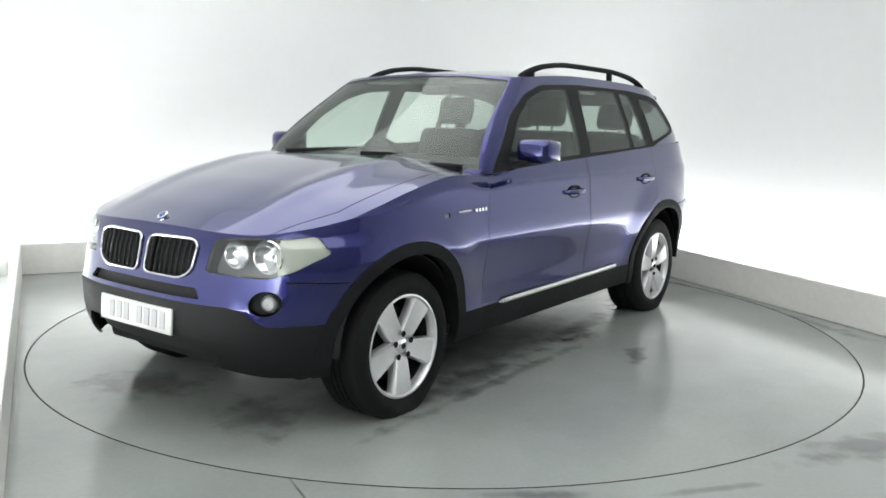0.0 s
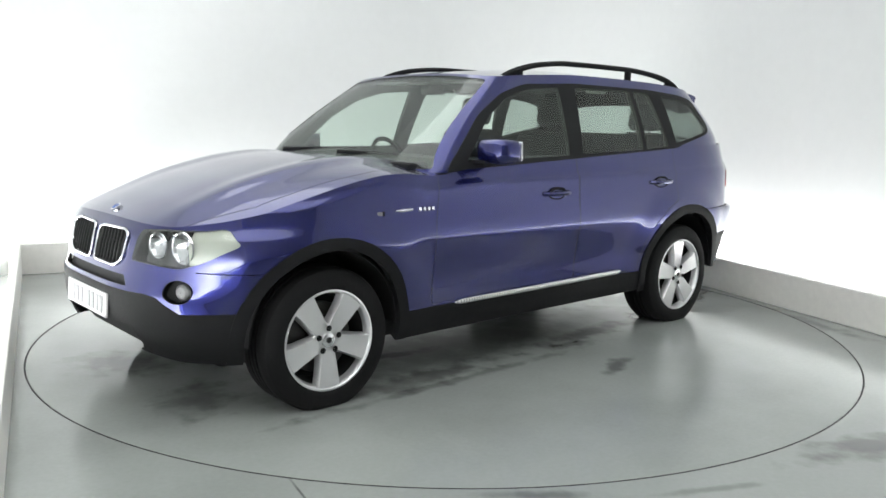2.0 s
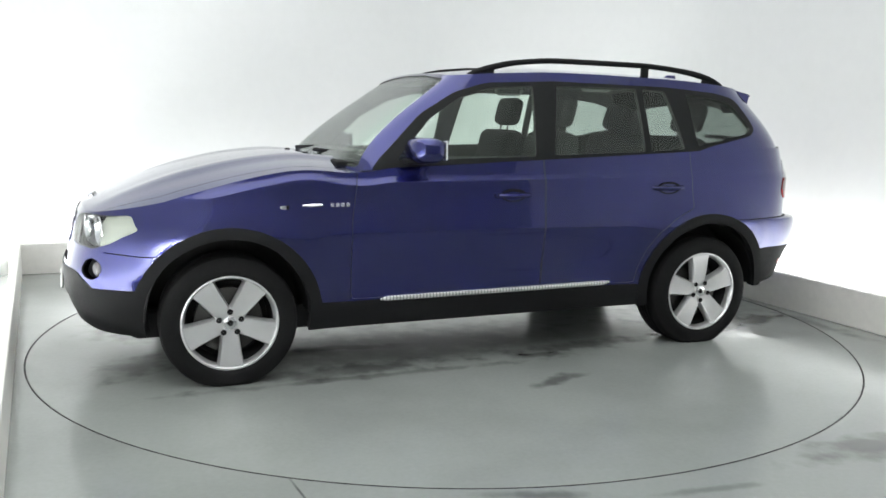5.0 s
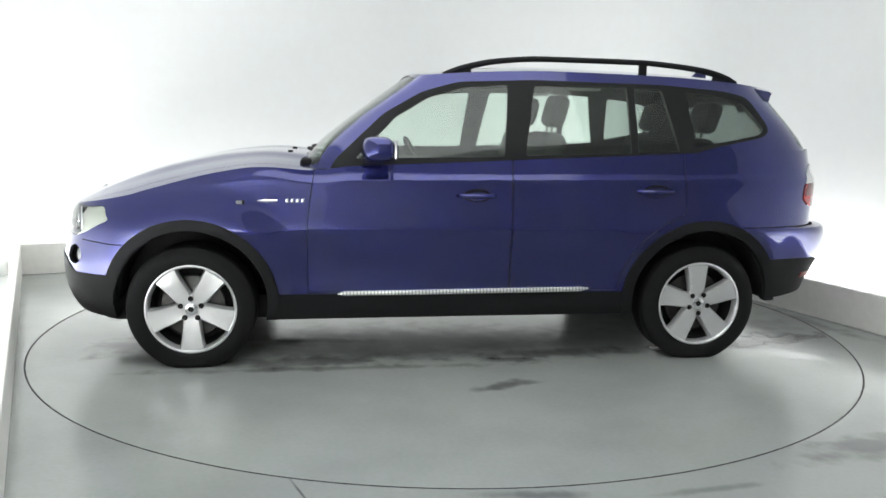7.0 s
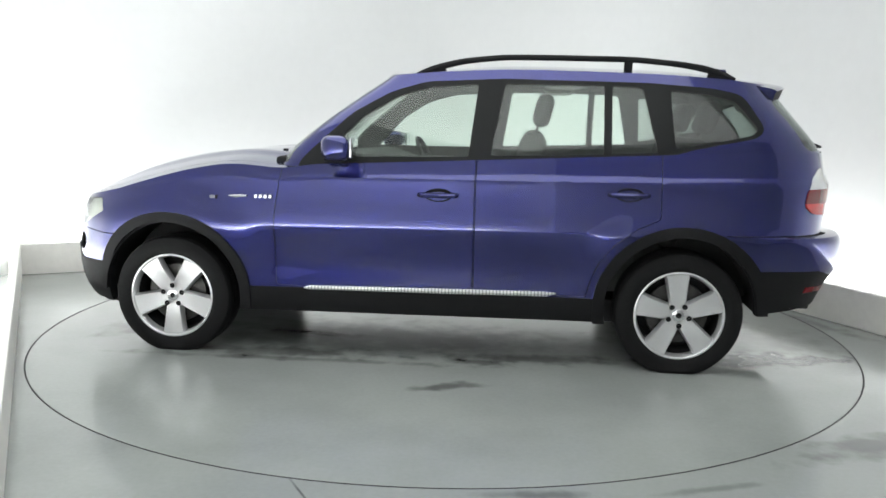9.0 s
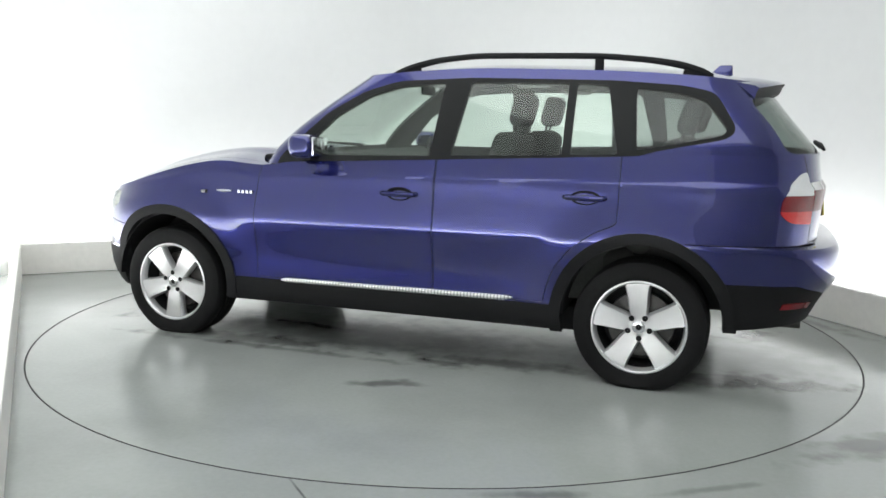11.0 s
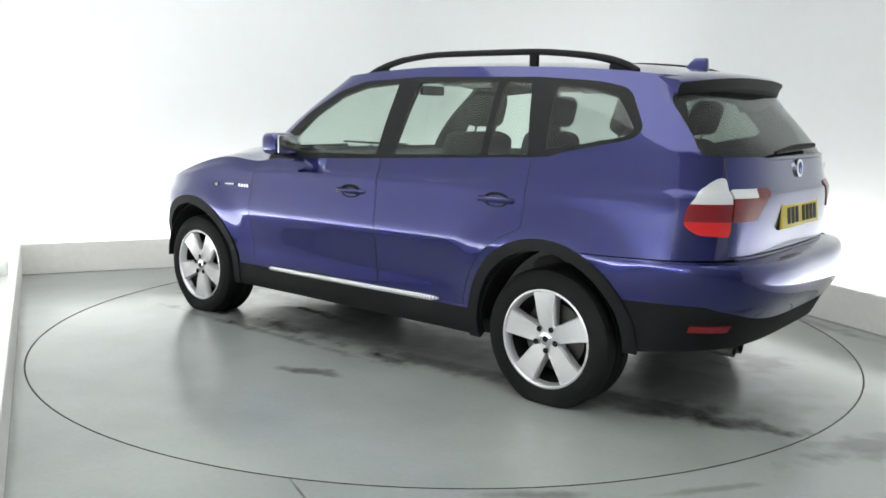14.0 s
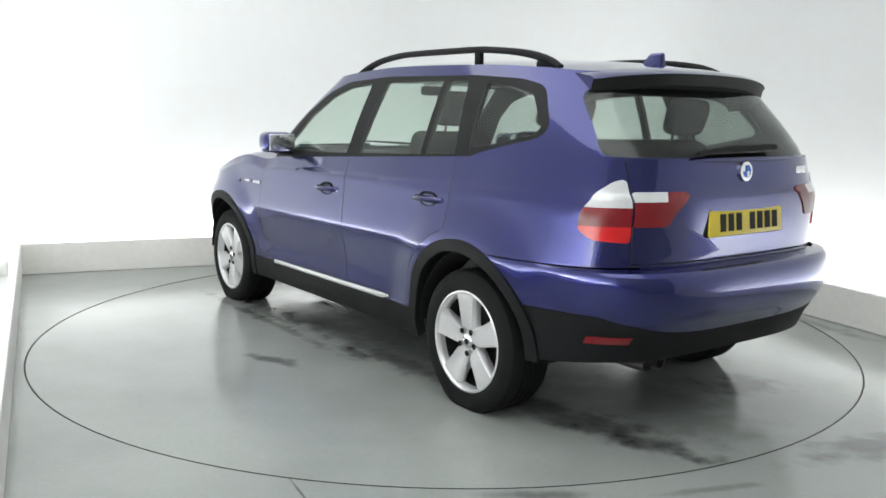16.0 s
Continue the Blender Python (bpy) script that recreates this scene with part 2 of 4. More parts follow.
def lathe(profile, seg=48):
    """Turns (radius, y) round the y axis."""
    rows = [[(r * math.cos(a), y, r * math.sin(a)) for a in (2 * math.pi * k / seg for k in range(seg))] for r, y in profile]
    bm = grid(rows, True)
    bmesh.ops.recalc_face_normals(bm, faces=bm.faces[:])
    return bm


def smooth_table(table):
    """A smooth curve through (x, value) pairs."""
    xs, ys = [p[0] for p in table], [p[1] for p in table]

    def at(x):
        if x <= xs[0]:
            return ys[0]
        if x >= xs[-1]:
            return ys[-1]
        i = max(k for k in range(len(xs) - 1) if xs[k] <= x)
        h = xs[i + 1] - xs[i]
        t = (x - xs[i]) / h

        def slope(k):
            if k in (0, len(xs) - 1):
                j = min(k, len(xs) - 2)
                return (ys[j + 1] - ys[j]) / (xs[j + 1] - xs[j])
            l, r = (ys[k] - ys[k - 1]) / (xs[k] - xs[k - 1]), (ys[k + 1] - ys[k]) / (xs[k + 1] - xs[k])
            return 0 if l * r <= 0 else 2 * l * r / (l + r)
        m0, m1 = slope(i) * h, slope(i + 1) * h
        return (2 * t**3 - 3 * t**2 + 1) * ys[i] + (t**3 - 2 * t**2 + t) * m0 + (-2 * t**3 + 3 * t**2) * ys[i + 1] + (t**3 - t**2) * m1
    return at


def inside(p, loop):
    hit = False
    for (ax, ay), (bx, by) in zip(loop, loop[1:] + loop[:1]):
        if (ay > p[1]) != (by > p[1]) and p[0] < (bx - ax) * (p[1] - ay) / (by - ay) + ax:
            hit = not hit
    return hit


def cut(bm, loop, axes, where):
    """Cuts the outline of loop (in the plane of the two axes) into the sheet and takes the piece inside out of it."""
    i, j = axes
    for a, b in zip(loop, loop[1:] + loop[:1]):
        lo, hi = (min(a[0], b[0]), min(a[1], b[1])), (max(a[0], b[0]), max(a[1], b[1]))
        faces = []
        for f in bm.faces:
            ci, cj = [v.co[i] for v in f.verts], [v.co[j] for v in f.verts]
            if max(ci) >= lo[0] - 1e-4 and min(ci) <= hi[0] + 1e-4 and max(cj) >= lo[1] - 1e-4 and min(cj) <= hi[1] + 1e-4 and where(f.calc_center_median()):
                faces.append(f)
        if not faces:
            continue
        co, no = Vector((0, 0, 0)), Vector((0, 0, 0))
        co[i], co[j] = a
        no[i], no[j] = b[1] - a[1], a[0] - b[0]
        if no.length < 1e-7:
            continue
        geom = set(faces) | {e for f in faces for e in f.edges} | {v for f in faces for v in f.verts}
        bmesh.ops.bisect_plane(bm, geom=list(geom), dist=1e-5, plane_co=co, plane_no=no.normalized())
    bm.faces.index_update()
    mine = set()
    for f in bm.faces:
        c = f.calc_center_median()
        if where(c) and inside((c[i], c[j]), loop):
            mine.add(f.index)
    piece = bm.copy()
    bmesh.ops.delete(piece, geom=[f for f in piece.faces if f.index not in mine], context="FACES")
    bmesh.ops.delete(bm, geom=[f for f in bm.faces if f.index in mine], context="FACES")
    return piece


def circle(cx, cy, r, n=40, r2=None):
    return [(cx + r * math.cos(2 * math.pi * k / n), cy + (r2 or r) * math.sin(2 * math.pi * k / n)) for k in range(n)]


def rounded(loop, r, n=5):
    """A polygon with its corners rounded."""
    out = []
    for k, p in enumerate(loop):
        p, a, b = Vector(p), Vector(loop[k - 1]), Vector(loop[(k + 1) % len(loop)])
        ra, rb = min(r, (a - p).length * 0.48), min(r, (b - p).length * 0.48)
        s, e = p + (a - p).normalized() * ra, p + (b - p).normalized() * rb
        out += [tuple((1 - t)**2 * s + 2 * t * (1 - t) * p + t * t * e) for t in (q / n for q in range(n + 1))]
    return out


def shrunk(loop, d):
    """The loop drawn in by about d."""
    n = len(loop)
    area = sum(loop[k][0] * loop[(k + 1) % n][1] - loop[(k + 1) % n][0] * loop[k][1] for k in range(n))
    s = 1 if area > 0 else -1
    out = []
    for k in range(n):
        a, b = Vector(loop[k - 1]), Vector(loop[(k + 1) % n])
        t = (b - a).normalized()
        out.append((loop[k][0] - s * t.y * d, loop[k][1] + s * t.x * d))
    return out


# ---- the room ----


def room():
    w = 0.10
    # one sheet round the turntable
    ring, edge = [], []
    n = 128
    reach = (U0 - 0.6, U1 + 0.6, V0 - 0.6, V1 + 0.6)
    turn = radians(-TURN)
    for k in range(n):
        a = 2 * math.pi * k / n
        ring.append((2.4635 * math.cos(a), 2.4635 * math.sin(a), 0))
        du, dv = math.cos(a + turn), math.sin(a + turn)
        s = min((reach[1] if du > 0 else reach[0]) / du if abs(du) > 1e-6 else 1e9, (reach[3] if dv > 0 else reach[2]) / dv if abs(dv) > 1e-6 else 1e9)
        edge.append((s * math.cos(a), s * math.sin(a), 0))
    down = [(x, y, -0.15) for x, y, z in ring]
    fl = grid([down, ring, edge], True)
    fl.faces.new([v for v in fl.verts if v.co.z < -0.1])
    bmesh.ops.recalc_face_normals(fl, faces=fl.faces[:])
    tagged(finish("floor", fl, "floor", smooth=False), "grey painted concrete floor, scuffed and damp", "floor", kind="structure")

    def slab(name, u0, v0, u1, v1, thick, z0, z1, mat, label, cat, out=1, bev=0.0):
        """An upright board from one plan point to another, thick to its outer side."""
        a, b = Vector((u0, v0, 0)), Vector((u1, v1, 0))
        t = (b - a).normalized()
        nrm = Vector((t.y, -t.x, 0)) * out
        rows = [[a, a + nrm * thick], [b, b + nrm * thick]]
        vs = [ROOM @ Vector((p.x, p.y, z)) for z in (z0, z1) for p in (rows[0][0], rows[1][0], rows[1][1], rows[0][1])]
        bm = mesh_from(vs, [(0, 1, 2, 3), (4, 5, 6, 7), (0, 1, 5, 4), (1, 2, 6, 5), (2, 3, 7, 6), (3, 0, 4, 7)])
        bmesh.ops.recalc_face_normals(bm, faces=bm.faces[:])
        if bev:
            bmesh.ops.bevel(bm, geom=bm.edges[:], offset=bev, segments=2, profile=0.5, affect="EDGES")
        return tagged(finish(name, bm, mat, smooth=False), label, cat, kind="structure")

    # kerb boards, with a trough for the light behind them
    near = -2.38
    lean = (near - U0) / (V1 + 3.0)
    slab("kerb_north", U0 - w, V1, U1 + w, V1, 0.05, 0, 0.253, "kerb", "low off-white kerb board before the wall", "kerb", -1, 0.006)
    slab("kerb_east", U1, V1 - 0.002, U1, V0, 0.05, 0, 0.253, "kerb", "low off-white kerb board before the wall", "kerb", -1, 0.006)
    slab("kerb_west", U0, V1 - 0.002, U0 + lean * (V1 - V0 - 0.1), V0 + 0.1, 0.05, 0, 0.253, "kerb", "low off-white kerb board before the wall", "kerb", 1, 0.006)
    # the wall runs round the room in one bent sheet with wide curved corners
    a0, a1, b0, b1, r = U0 - TROUGH, U1 + TROUGH, V0 - TROUGH, V1 + TROUGH, 1.1
    plan = []
    for cx, cy, s in ((a1 - r, b1 - r, 0), (a0 + r, b1 - r, 90), (a0 + r, b0 + r, 180), (a1 - r, b0 + r, 270)):
        plan += [(cx + r * math.cos(radians(s + k * 10)), cy + r * math.sin(radians(s + k * 10))) for k in range(10)]
    rows = [[ROOM @ Vector((u, v, z)) for u, v in plan] for z in (-0.02, HIGH)]
    bm = grid(rows, True)
    bmesh.ops.reverse_faces(bm, faces=bm.faces[:])
    bm = shell(bm, 0.08, 0)
    tagged(finish("wall_round", bm, "wall", smooth=True, sharp=0.5), "smooth white studio wall with curved corners, lit from below", "wall", kind="structure")
    # unseen grey panel, added so that the car's flank mirrors something darker
    slab("dimming_panel_south", a1 - 0.2, V0, a0 + 0.2, V0, 0.06, 0, HIGH, "grey_wall", "unseen grey panel added at the near end to dim the car's reflections", "wall", -1)
    vs = [ROOM @ Vector((u, v, z)) for z in (HIGH, HIGH + 0.1) for u, v in ((a0, b0), (a1, b0), (a1, b1), (a0, b1))]
    bm = mesh_from(vs, [(0, 1, 2, 3), (4, 5, 6, 7), (0, 1, 5, 4), (1, 2, 6, 5), (2, 3, 7, 6), (3, 0, 4, 7)])
    bmesh.ops.recalc_face_normals(bm, faces=bm.faces[:])
    tagged(finish("ceiling", bm, "wall", smooth=False), "plain white studio ceiling", "ceiling", kind="structure")


def turntable():
    prof = [(0.001, 0.0), (0.6, 0.0), (1.2, 0.0), (1.8, 0.0), (2.44, 0.0), (2.455, -0.001), (2.456, -0.02), (2.456, -0.12)]
    rows = [[(r * math.cos(a), r * math.sin(a), z) for a in (2 * math.pi * k / 128 for k in range(128))] for r, z in prof]
    bm = grid(rows, True)
    bmesh.ops.recalc_face_normals(bm, faces=bm.faces[:])
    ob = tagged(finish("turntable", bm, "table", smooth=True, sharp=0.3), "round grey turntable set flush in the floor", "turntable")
    rows = [[(q * math.cos(a), q * math.sin(a), z) for a in (2 * math.pi * k / 128 for k in range(128))] for q, z in ((2.4565, -0.02), (2.4565, 0.001), (2.462, 0.001), (2.462, -0.03))]
    bm = grid(rows, True)
    bmesh.ops.recalc_face_normals(bm, faces=bm.faces[:])
    part("edge_ring", bm, "dark", ob, "dark steel edge ring")
    return ob


# ---- the car: x forward from the rear axle, y to its left, z up ----
BASE = 2.795
TYRE, HUB_Z, ARCH_Z = 0.336, 0.316, 0.338
nose_tip = smooth_table([(0.20, 3.42), (0.28, 3.51), (0.38, 3.56), (0.48, 3.575), (0.56, 3.575), (0.62, 3.555), (0.70, 3.535), (0.80, 3.510), (0.88, 3.46), (1.0, 3.42)])
tail_tip = smooth_table([(0.20, -0.72), (0.32, -0.80), (0.42, -0.845), (0.50, -0.890), (0.57, -0.935), (0.59, -0.944), (0.68, -0.942), (0.72, -0.934), (0.745, -0.912), (0.756, -0.822), (0.9, -0.832), (1.025, -0.840), (1.05, -0.824), (1.2, -0.80)])
half_width = smooth_table([(0.20, 0.80), (0.26, 0.845), (0.34, 0.860), (0.42, 0.863), (0.50, 0.8645), (0.56, 0.8700), (0.65, 0.885), (0.72, 0.898), (0.745, 0.900), (0.79, 0.8965), (0.88, 0.887), (0.97, 0.8805), (1.005, 0.8795), (1.022, 0.868), (1.06, 0.857), (1.12, 0.842), (1.2, 0.82)])
hood_line = smooth_table([(2.0, 1.105), (2.2, 1.115), (2.4, 1.130), (2.6, 1.117), (3.0, 1.040), (3.25, 0.957), (3.42, 0.884), (3.5, 0.846), (3.6, 0.79)])
belt_line = smooth_table([(-0.95, 1.185), (-0.3, 1.178), (0.2, 1.155), (1.1, 1.112), (2.05, 1.07), (2.3, 1.062)])
roof_edge = smooth_table([(-0.75, 1.462), (-0.5, 1.507), (-0.2, 1.556), (0.2, 1.582), (0.9, 1.596), (1.25, 1.584), (1.45, 1.570), (1.6, 1.558), (2.3, 1.53)])


def hood_z(x, y):
    bulge = 0.017 * math.exp(-((abs(y) - 0.47) / 0.07) ** 2) * min(1, max(0, (3.45 - x) / 0.5))
    return hood_line(x) - (0.054 + 0.040 * min(1, max(0, (x - 2.5) / 0.6))) * (abs(y) / 0.8) ** 2.6 + bulge


def roof_z(x, y):
    return roof_edge(x) + (0.050 - 0.018 * min(1, max(0, (x - 0.9) / 0.6))) * (1 - min(1, abs(y) / 0.66) ** 2.2)


def top_z(x, y):
    k = min(1, max(0, (x - 1.95) / 0.25))
    k = k * k * (3 - 2 * k)
    return belt_line(x) * (1 - k) + hood_z(x, y) * k


XF, XR, NF, NR = 2.55, 0.05, 3.3, 3.9


def plan_point(s, tip_f, tip_r, w, xf=XF, xr=XR, nf=NF, nr=NR):
    """Left half of the outline: s 0 at the nose's middle, 1 and 2 at the ends of the straight flank, 3 at the tail's middle."""
    if s <= 1:
        a = math.pi / 2 * s
        return xf + (tip_f - xf) * max(0, math.cos(a)) ** (2 / nf), w * math.sin(a) ** (2 / nf)
    if s <= 2:
        return xf + (xr - xf) * (s - 1), w
    a = math.pi / 2 * (s - 2)
    return xr + (tip_r - xr) * math.sin(a) ** (2 / nr), w * max(0, math.cos(a)) ** (2 / nr)


def steps(n_f, n_m, n_r):
    """Even steps along the corners: more where the power curve runs fast."""
    out = []
    for k in range(n_f):
        out.append(k / n_f)
    for k in range(n_m):
        out.append(1 + k / n_m)
    for k in range(n_r + 1):
        out.append(2 + k / n_r)
    return out


def resample(curve, n):
    """n even steps along a plan polyline."""
    d = [0]
    for a, b in zip(curve, curve[1:]):
        d.append(d[-1] + math.dist(a, b))
    out, k = [], 0
    for q in range(n):
        t = d[-1] * q / (n - 1)
        while k < len(d) - 2 and d[k + 1] < t:
            k += 1
        f = (t - d[k]) / max(d[k + 1] - d[k], 1e-9)
        out.append(tuple(a + (b - a) * f for a, b in zip(curve[k], curve[k + 1])))
    return out


FINE = [k / 200 * 3 for k in range(601 // 3 + 1) if k / 200 * 3 <= 3]
COLS = 161
ROWS = [0.20, 0.23, 0.27, 0.32, 0.38, 0.44, 0.485, 0.50, 0.515, 0.535, 0.56, 0.61, 0.66, 0.70, 0.725, 0.735, 0.745, 0.756, 0.78, 0.80]
UPPER = [0.12, 0.25, 0.38, 0.50, 0.58, 0.64, 0.68, 0.72, 0.76, 0.80, 0.86, 0.92, 0.97, 1.0]


def flare(x, y, z):
    """The flank swells out towards the wheel arches."""
    if y < 0.6:
        return (x, y, z)
    out = 0.0
    for hx in (BASE, 0.0):
        r = math.hypot(x - hx, z - ARCH_Z)
        k = min(1, max(0, 1 - (r - 0.46) / 0.20))
        out = max(out, 0.024 * k * k * (3 - 2 * k))
    fade = min(1, (y - 0.6) / 0.2) * min(1, max(0.25, (z - 0.38) / 0.2)) * min(1, max(0, (3.35 - x) / 0.15)) * min(1, max(0, (x + 0.55) / 0.15))
    return (x, y + out * fade, z)


def low_shell():
    """The painted half shell from the sills to hood edge and belt."""
    rows = []
    for z in ROWS:
        row = resample([plan_point(s, nose_tip(z), tail_tip(z), half_width(z)) for s in FINE], COLS)
        rows.append([flare(x, y, z) for x, y in row])
    for k in UPPER:
        zs = [0.8 + 0.35 * k] * COLS
        for _ in range(5):
            row = []
            for s in FINE:
                q = zs[min(COLS - 1, int(s / 3 * (COLS - 1)))]
                row.append(plan_point(s, nose_tip(q), tail_tip(q), half_width(q)))
            row = resample(row, COLS)
            zs = [0.8 + (top_z(x, y) - 0.8) * k for x, y in row]
        rows.append([flare(x, y, z) for (x, y), z in zip(row, zs)])
    return grid(rows), rows[-1]


def hood_patch(edge):
    """From the top edge of the wings to the middle line."""
    pts = [p for p in edge if p[0] > 2.12]
    n = len(pts)
    out = []
    for k, (x, y, z) in enumerate(pts):
        sx = pts[0][0] + (pts[-1][0] - pts[0][0]) * (k / (n - 1)) ** 1.15
        row = []
        for q in range(19):
            t = q / 18
            px, py = x + (sx - x) * t, y * (1 - t)
            row.append((px, py, hood_z(px, py) if k < n - 1 else hood_z(px, py)))
        out.append(row)
    return grid(out)


def cabin_shell():
    """Half of the glasshouse, from the belt to the roof's edge."""
    rows = []
    for k in range(17):
        q = k / 16
        tip_f = 2.245 - 0.645 * q ** 1.30
        tip_r = -0.812 + 0.30 * q ** 1.25
        w = 0.838 + (0.655 - 0.838) * q ** 1.25
        row = resample([plan_point(s, tip_f, tip_r, w, tip_f - 0.55, 0.05 * (1 - q) + (tip_r + 0.6) * q, 5.5 + 6.0 * q, 3.5 + 0.5 * q) for s in FINE], 111)
        row = [(x, y * (1 + ((half_width(belt_line(x)) - 0.004) / 0.838 - 1) * (1 - q) ** 2)) for x, y in row]
        rows.append([(x, y, (belt_line(x) - 0.010) * (1 - q) + (roof_edge(x) + (roof_z(x, y) - roof_edge(x)) * q * q) * q) for x, y in row])
    last = rows[-1]
    return grid(rows), last


def roof_patch(edge):
    n = len(edge)
    out = []
    for k, (x, y, z) in enumerate(edge):
        sx = edge[0][0] + (edge[-1][0] - edge[0][0]) * k / (n - 1)
        out.append([(x + (sx - x) * t, y * (1 - t), roof_z(x + (sx - x) * t, y * (1 - t))) for t in (q / 14 for q in range(15))])
    return grid(out)


def front_x(y, z):
    w = half_width(z)
    return XF + (nose_tip(z) - XF) * max(0, 1 - (abs(y) / w) ** NF) ** (1 / NF)


def rear_x(y, z):
    w = half_width(z)
    return XR + (tail_tip(z) - XR) * max(0, 1 - (abs(y) / w) ** NR) ** (1 / NR)


OFF = Vector((-1.3367, 0.0026, 0))


def car():
    root = tagged(new("car"), "metallic blue five-door off-road estate with silver alloy wheels", "car")

    def put(name, bm, mats, label="", parent=None, sharp=0.55):
        bmesh.ops.translate(bm, verts=bm.verts[:], vec=OFF)
        return part(name, bm, mats, parent or root, label, sharp=sharp)

    low, edge = low_shell()
    bmesh.ops.recalc_face_normals(low, faces=low.faces[:])
    if sum(f.normal.y for f in low.faces) < 0:
        bmesh.ops.reverse_faces(low, faces=low.faces[:])
    flank = lambda c: c.y > 0.45
    nose = lambda c: c.x > 2.95 and c.y > -0.01
    tail = lambda c: c.x < -0.2

    # wheel openings and their black arches
    arches = []
    for hx in (BASE, 0.0):
        cut(low, circle(hx, ARCH_Z + 0.005, 0.398, 44), (0, 2), flank).free()
        arch = cut(low, circle(hx, ARCH_Z, 0.458, 44), (0, 2), flank)
        cut(arch, [(hx - 1, 0.1), (hx - 1, 0.255), (hx + 1, 0.255), (hx + 1, 0.1)], (0, 2), flank).free()
        if hx < 1:
            cut(arch, [(hx - 1, 0.1), (hx - 1, 0.328), (hx - 0.05, 0.328), (hx - 0.05, 0.1)], (0, 2), flank).free()
        arches.append(arch)
    # doors
    front_door = rounded([(2.19, 0.40), (2.19, 0.80), (2.13, 1.2), (1.095, 1.2), (1.10, 0.40)], 0.03)
    rear_door = rounded([(1.097, 0.40), (1.092, 1.2), (0.125, 1.2), (0.125, 0.83), (0.245, 0.775), (0.355, 0.69), (0.432, 0.59), (0.475, 0.48), (0.49, 0.40)], 0.02)
    doors = []
    for loop in (front_door, rear_door):
        cut_out = cut(low, loop, (0, 2), flank)
        inner = cut(cut_out, shrunk(loop, 0.0035), (0, 2), flank)
        cut_out.free()
        doors.append(inner)
    # sill
    cut(low, [(2.42, 0.15), (2.42, 0.25), (0.36, 0.262), (0.36, 0.15)], (0, 2), flank).free()
    sill = cut(low, [(2.42, 0.15), (2.42, 0.392), (0.36, 0.392), (0.36, 0.15)], (0, 2), flank)
    # lamps, grilles and the dark lower bumper at the nose
    lamp_loop = rounded([(0.395, 0.697), (0.425, 0.832), (0.56, 0.842), (0.705, 0.842), (0.762, 0.852), (0.822, 0.782), (0.74, 0.712), (0.66, 0.680), (0.52, 0.690)], 0.02)
    headlamp = cut(low, lamp_loop, (1, 2), nose)
    kidney_loop = rounded([(0.022, 0.655), (0.022, 0.80), (0.05, 0.822), (0.30, 0.826), (0.352, 0.805), (0.335, 0.69), (0.27, 0.655)], 0.035)
    kidney = cut(low, kidney_loop, (1, 2), nose)
    slot_loop = rounded([(-0.01, 0.583), (-0.01, 0.628), (0.36, 0.628), (0.395, 0.585)], 0.008)
    slot = cut(low, slot_loop, (1, 2), nose)
    fog_loop = circle(0.655, 0.582, 0.052, 28)
    fog = cut(low, fog_loop, (1, 2), nose)
    intake = cut(low, rounded([(-0.05, 0.30), (-0.05, 0.415), (0.42, 0.42), (0.47, 0.34), (0.45, 0.30)], 0.02), (1, 2), nose)
    cut(low, [(-0.05, 0.1), (-0.05, 0.305), (0.42, 0.30), (0.62, 0.262), (0.98, 0.25), (0.98, 0.1)], (1, 2), lambda c: c.x > 3.15).free()
    skirt_f = cut(low, [(-0.05, 0.1), (-0.05, 0.565), (0.52, 0.565), (0.57, 0.555), (0.66, 0.488), (0.98, 0.488), (0.98, 0.1)], (1, 2), nose)
    bumper_f = cut(low, [(2.9, 0.1), (2.9, 0.66), (3.20, 0.66), (3.38, 0.672), (3.8, 0.655), (3.8, 0.1)], (0, 2), lambda c: c.x > 2.9)
    cut(bumper_f, [(2.9, 0.655), (2.9, 0.75), (3.8, 0.75), (3.8, 0.650), (3.38, 0.667), (3.20, 0.655)], (0, 2), lambda c: c.y > 0.72).free()
    # trimmed lower edges
    cut(low, [(-1.2, 0.1), (-1.2, 0.375), (-0.70, 0.362), (-0.30, 0.325), (-0.30, 0.1)], (0, 2), tail).free()
    # tail
    lamp_outer = cut(low, rounded([(0.645, 0.855), (0.645, 1.105), (0.685, 1.098), (0.745, 1.05), (0.79, 0.985), (0.797, 0.905), (0.765, 0.866)], 0.02), (1, 2), lambda c: c.x < -0.45)
    lamp_inner = cut(low, rounded([(0.636, 0.918), (0.636, 1.055), (0.40, 1.055), (0.375, 1.042), (0.45, 0.975), (0.49, 0.918)], 0.012), (1, 2), lambda c: c.x < -0.6)
    skirt_r = cut(low, [(-1.2, 0.1), (-1.2, 0.462), (-0.90, 0.468), (-0.82, 0.530), (-0.72, 0.568), (-0.2, 0.572), (-0.2, 0.1)], (0, 2), tail)
    bumper_r = cut(low, [(-1.2, 0.4), (-1.2, 0.758), (-0.2, 0.758), (-0.2, 0.4)], (0, 2), tail)
    cut(bumper_r, [(-0.8, 0.753), (-0.8, 0.80), (-0.2, 0.80), (-0.2, 0.753)], (0, 2), lambda c: c.y > 0.6).free()
    hatch_loop = [(-0.05, 0.761), (-0.05, 1.3), (0.64, 1.3), (0.64, 0.763)]
    hatch_cut = cut(low, hatch_loop, (1, 2), lambda c: c.x < -0.55)
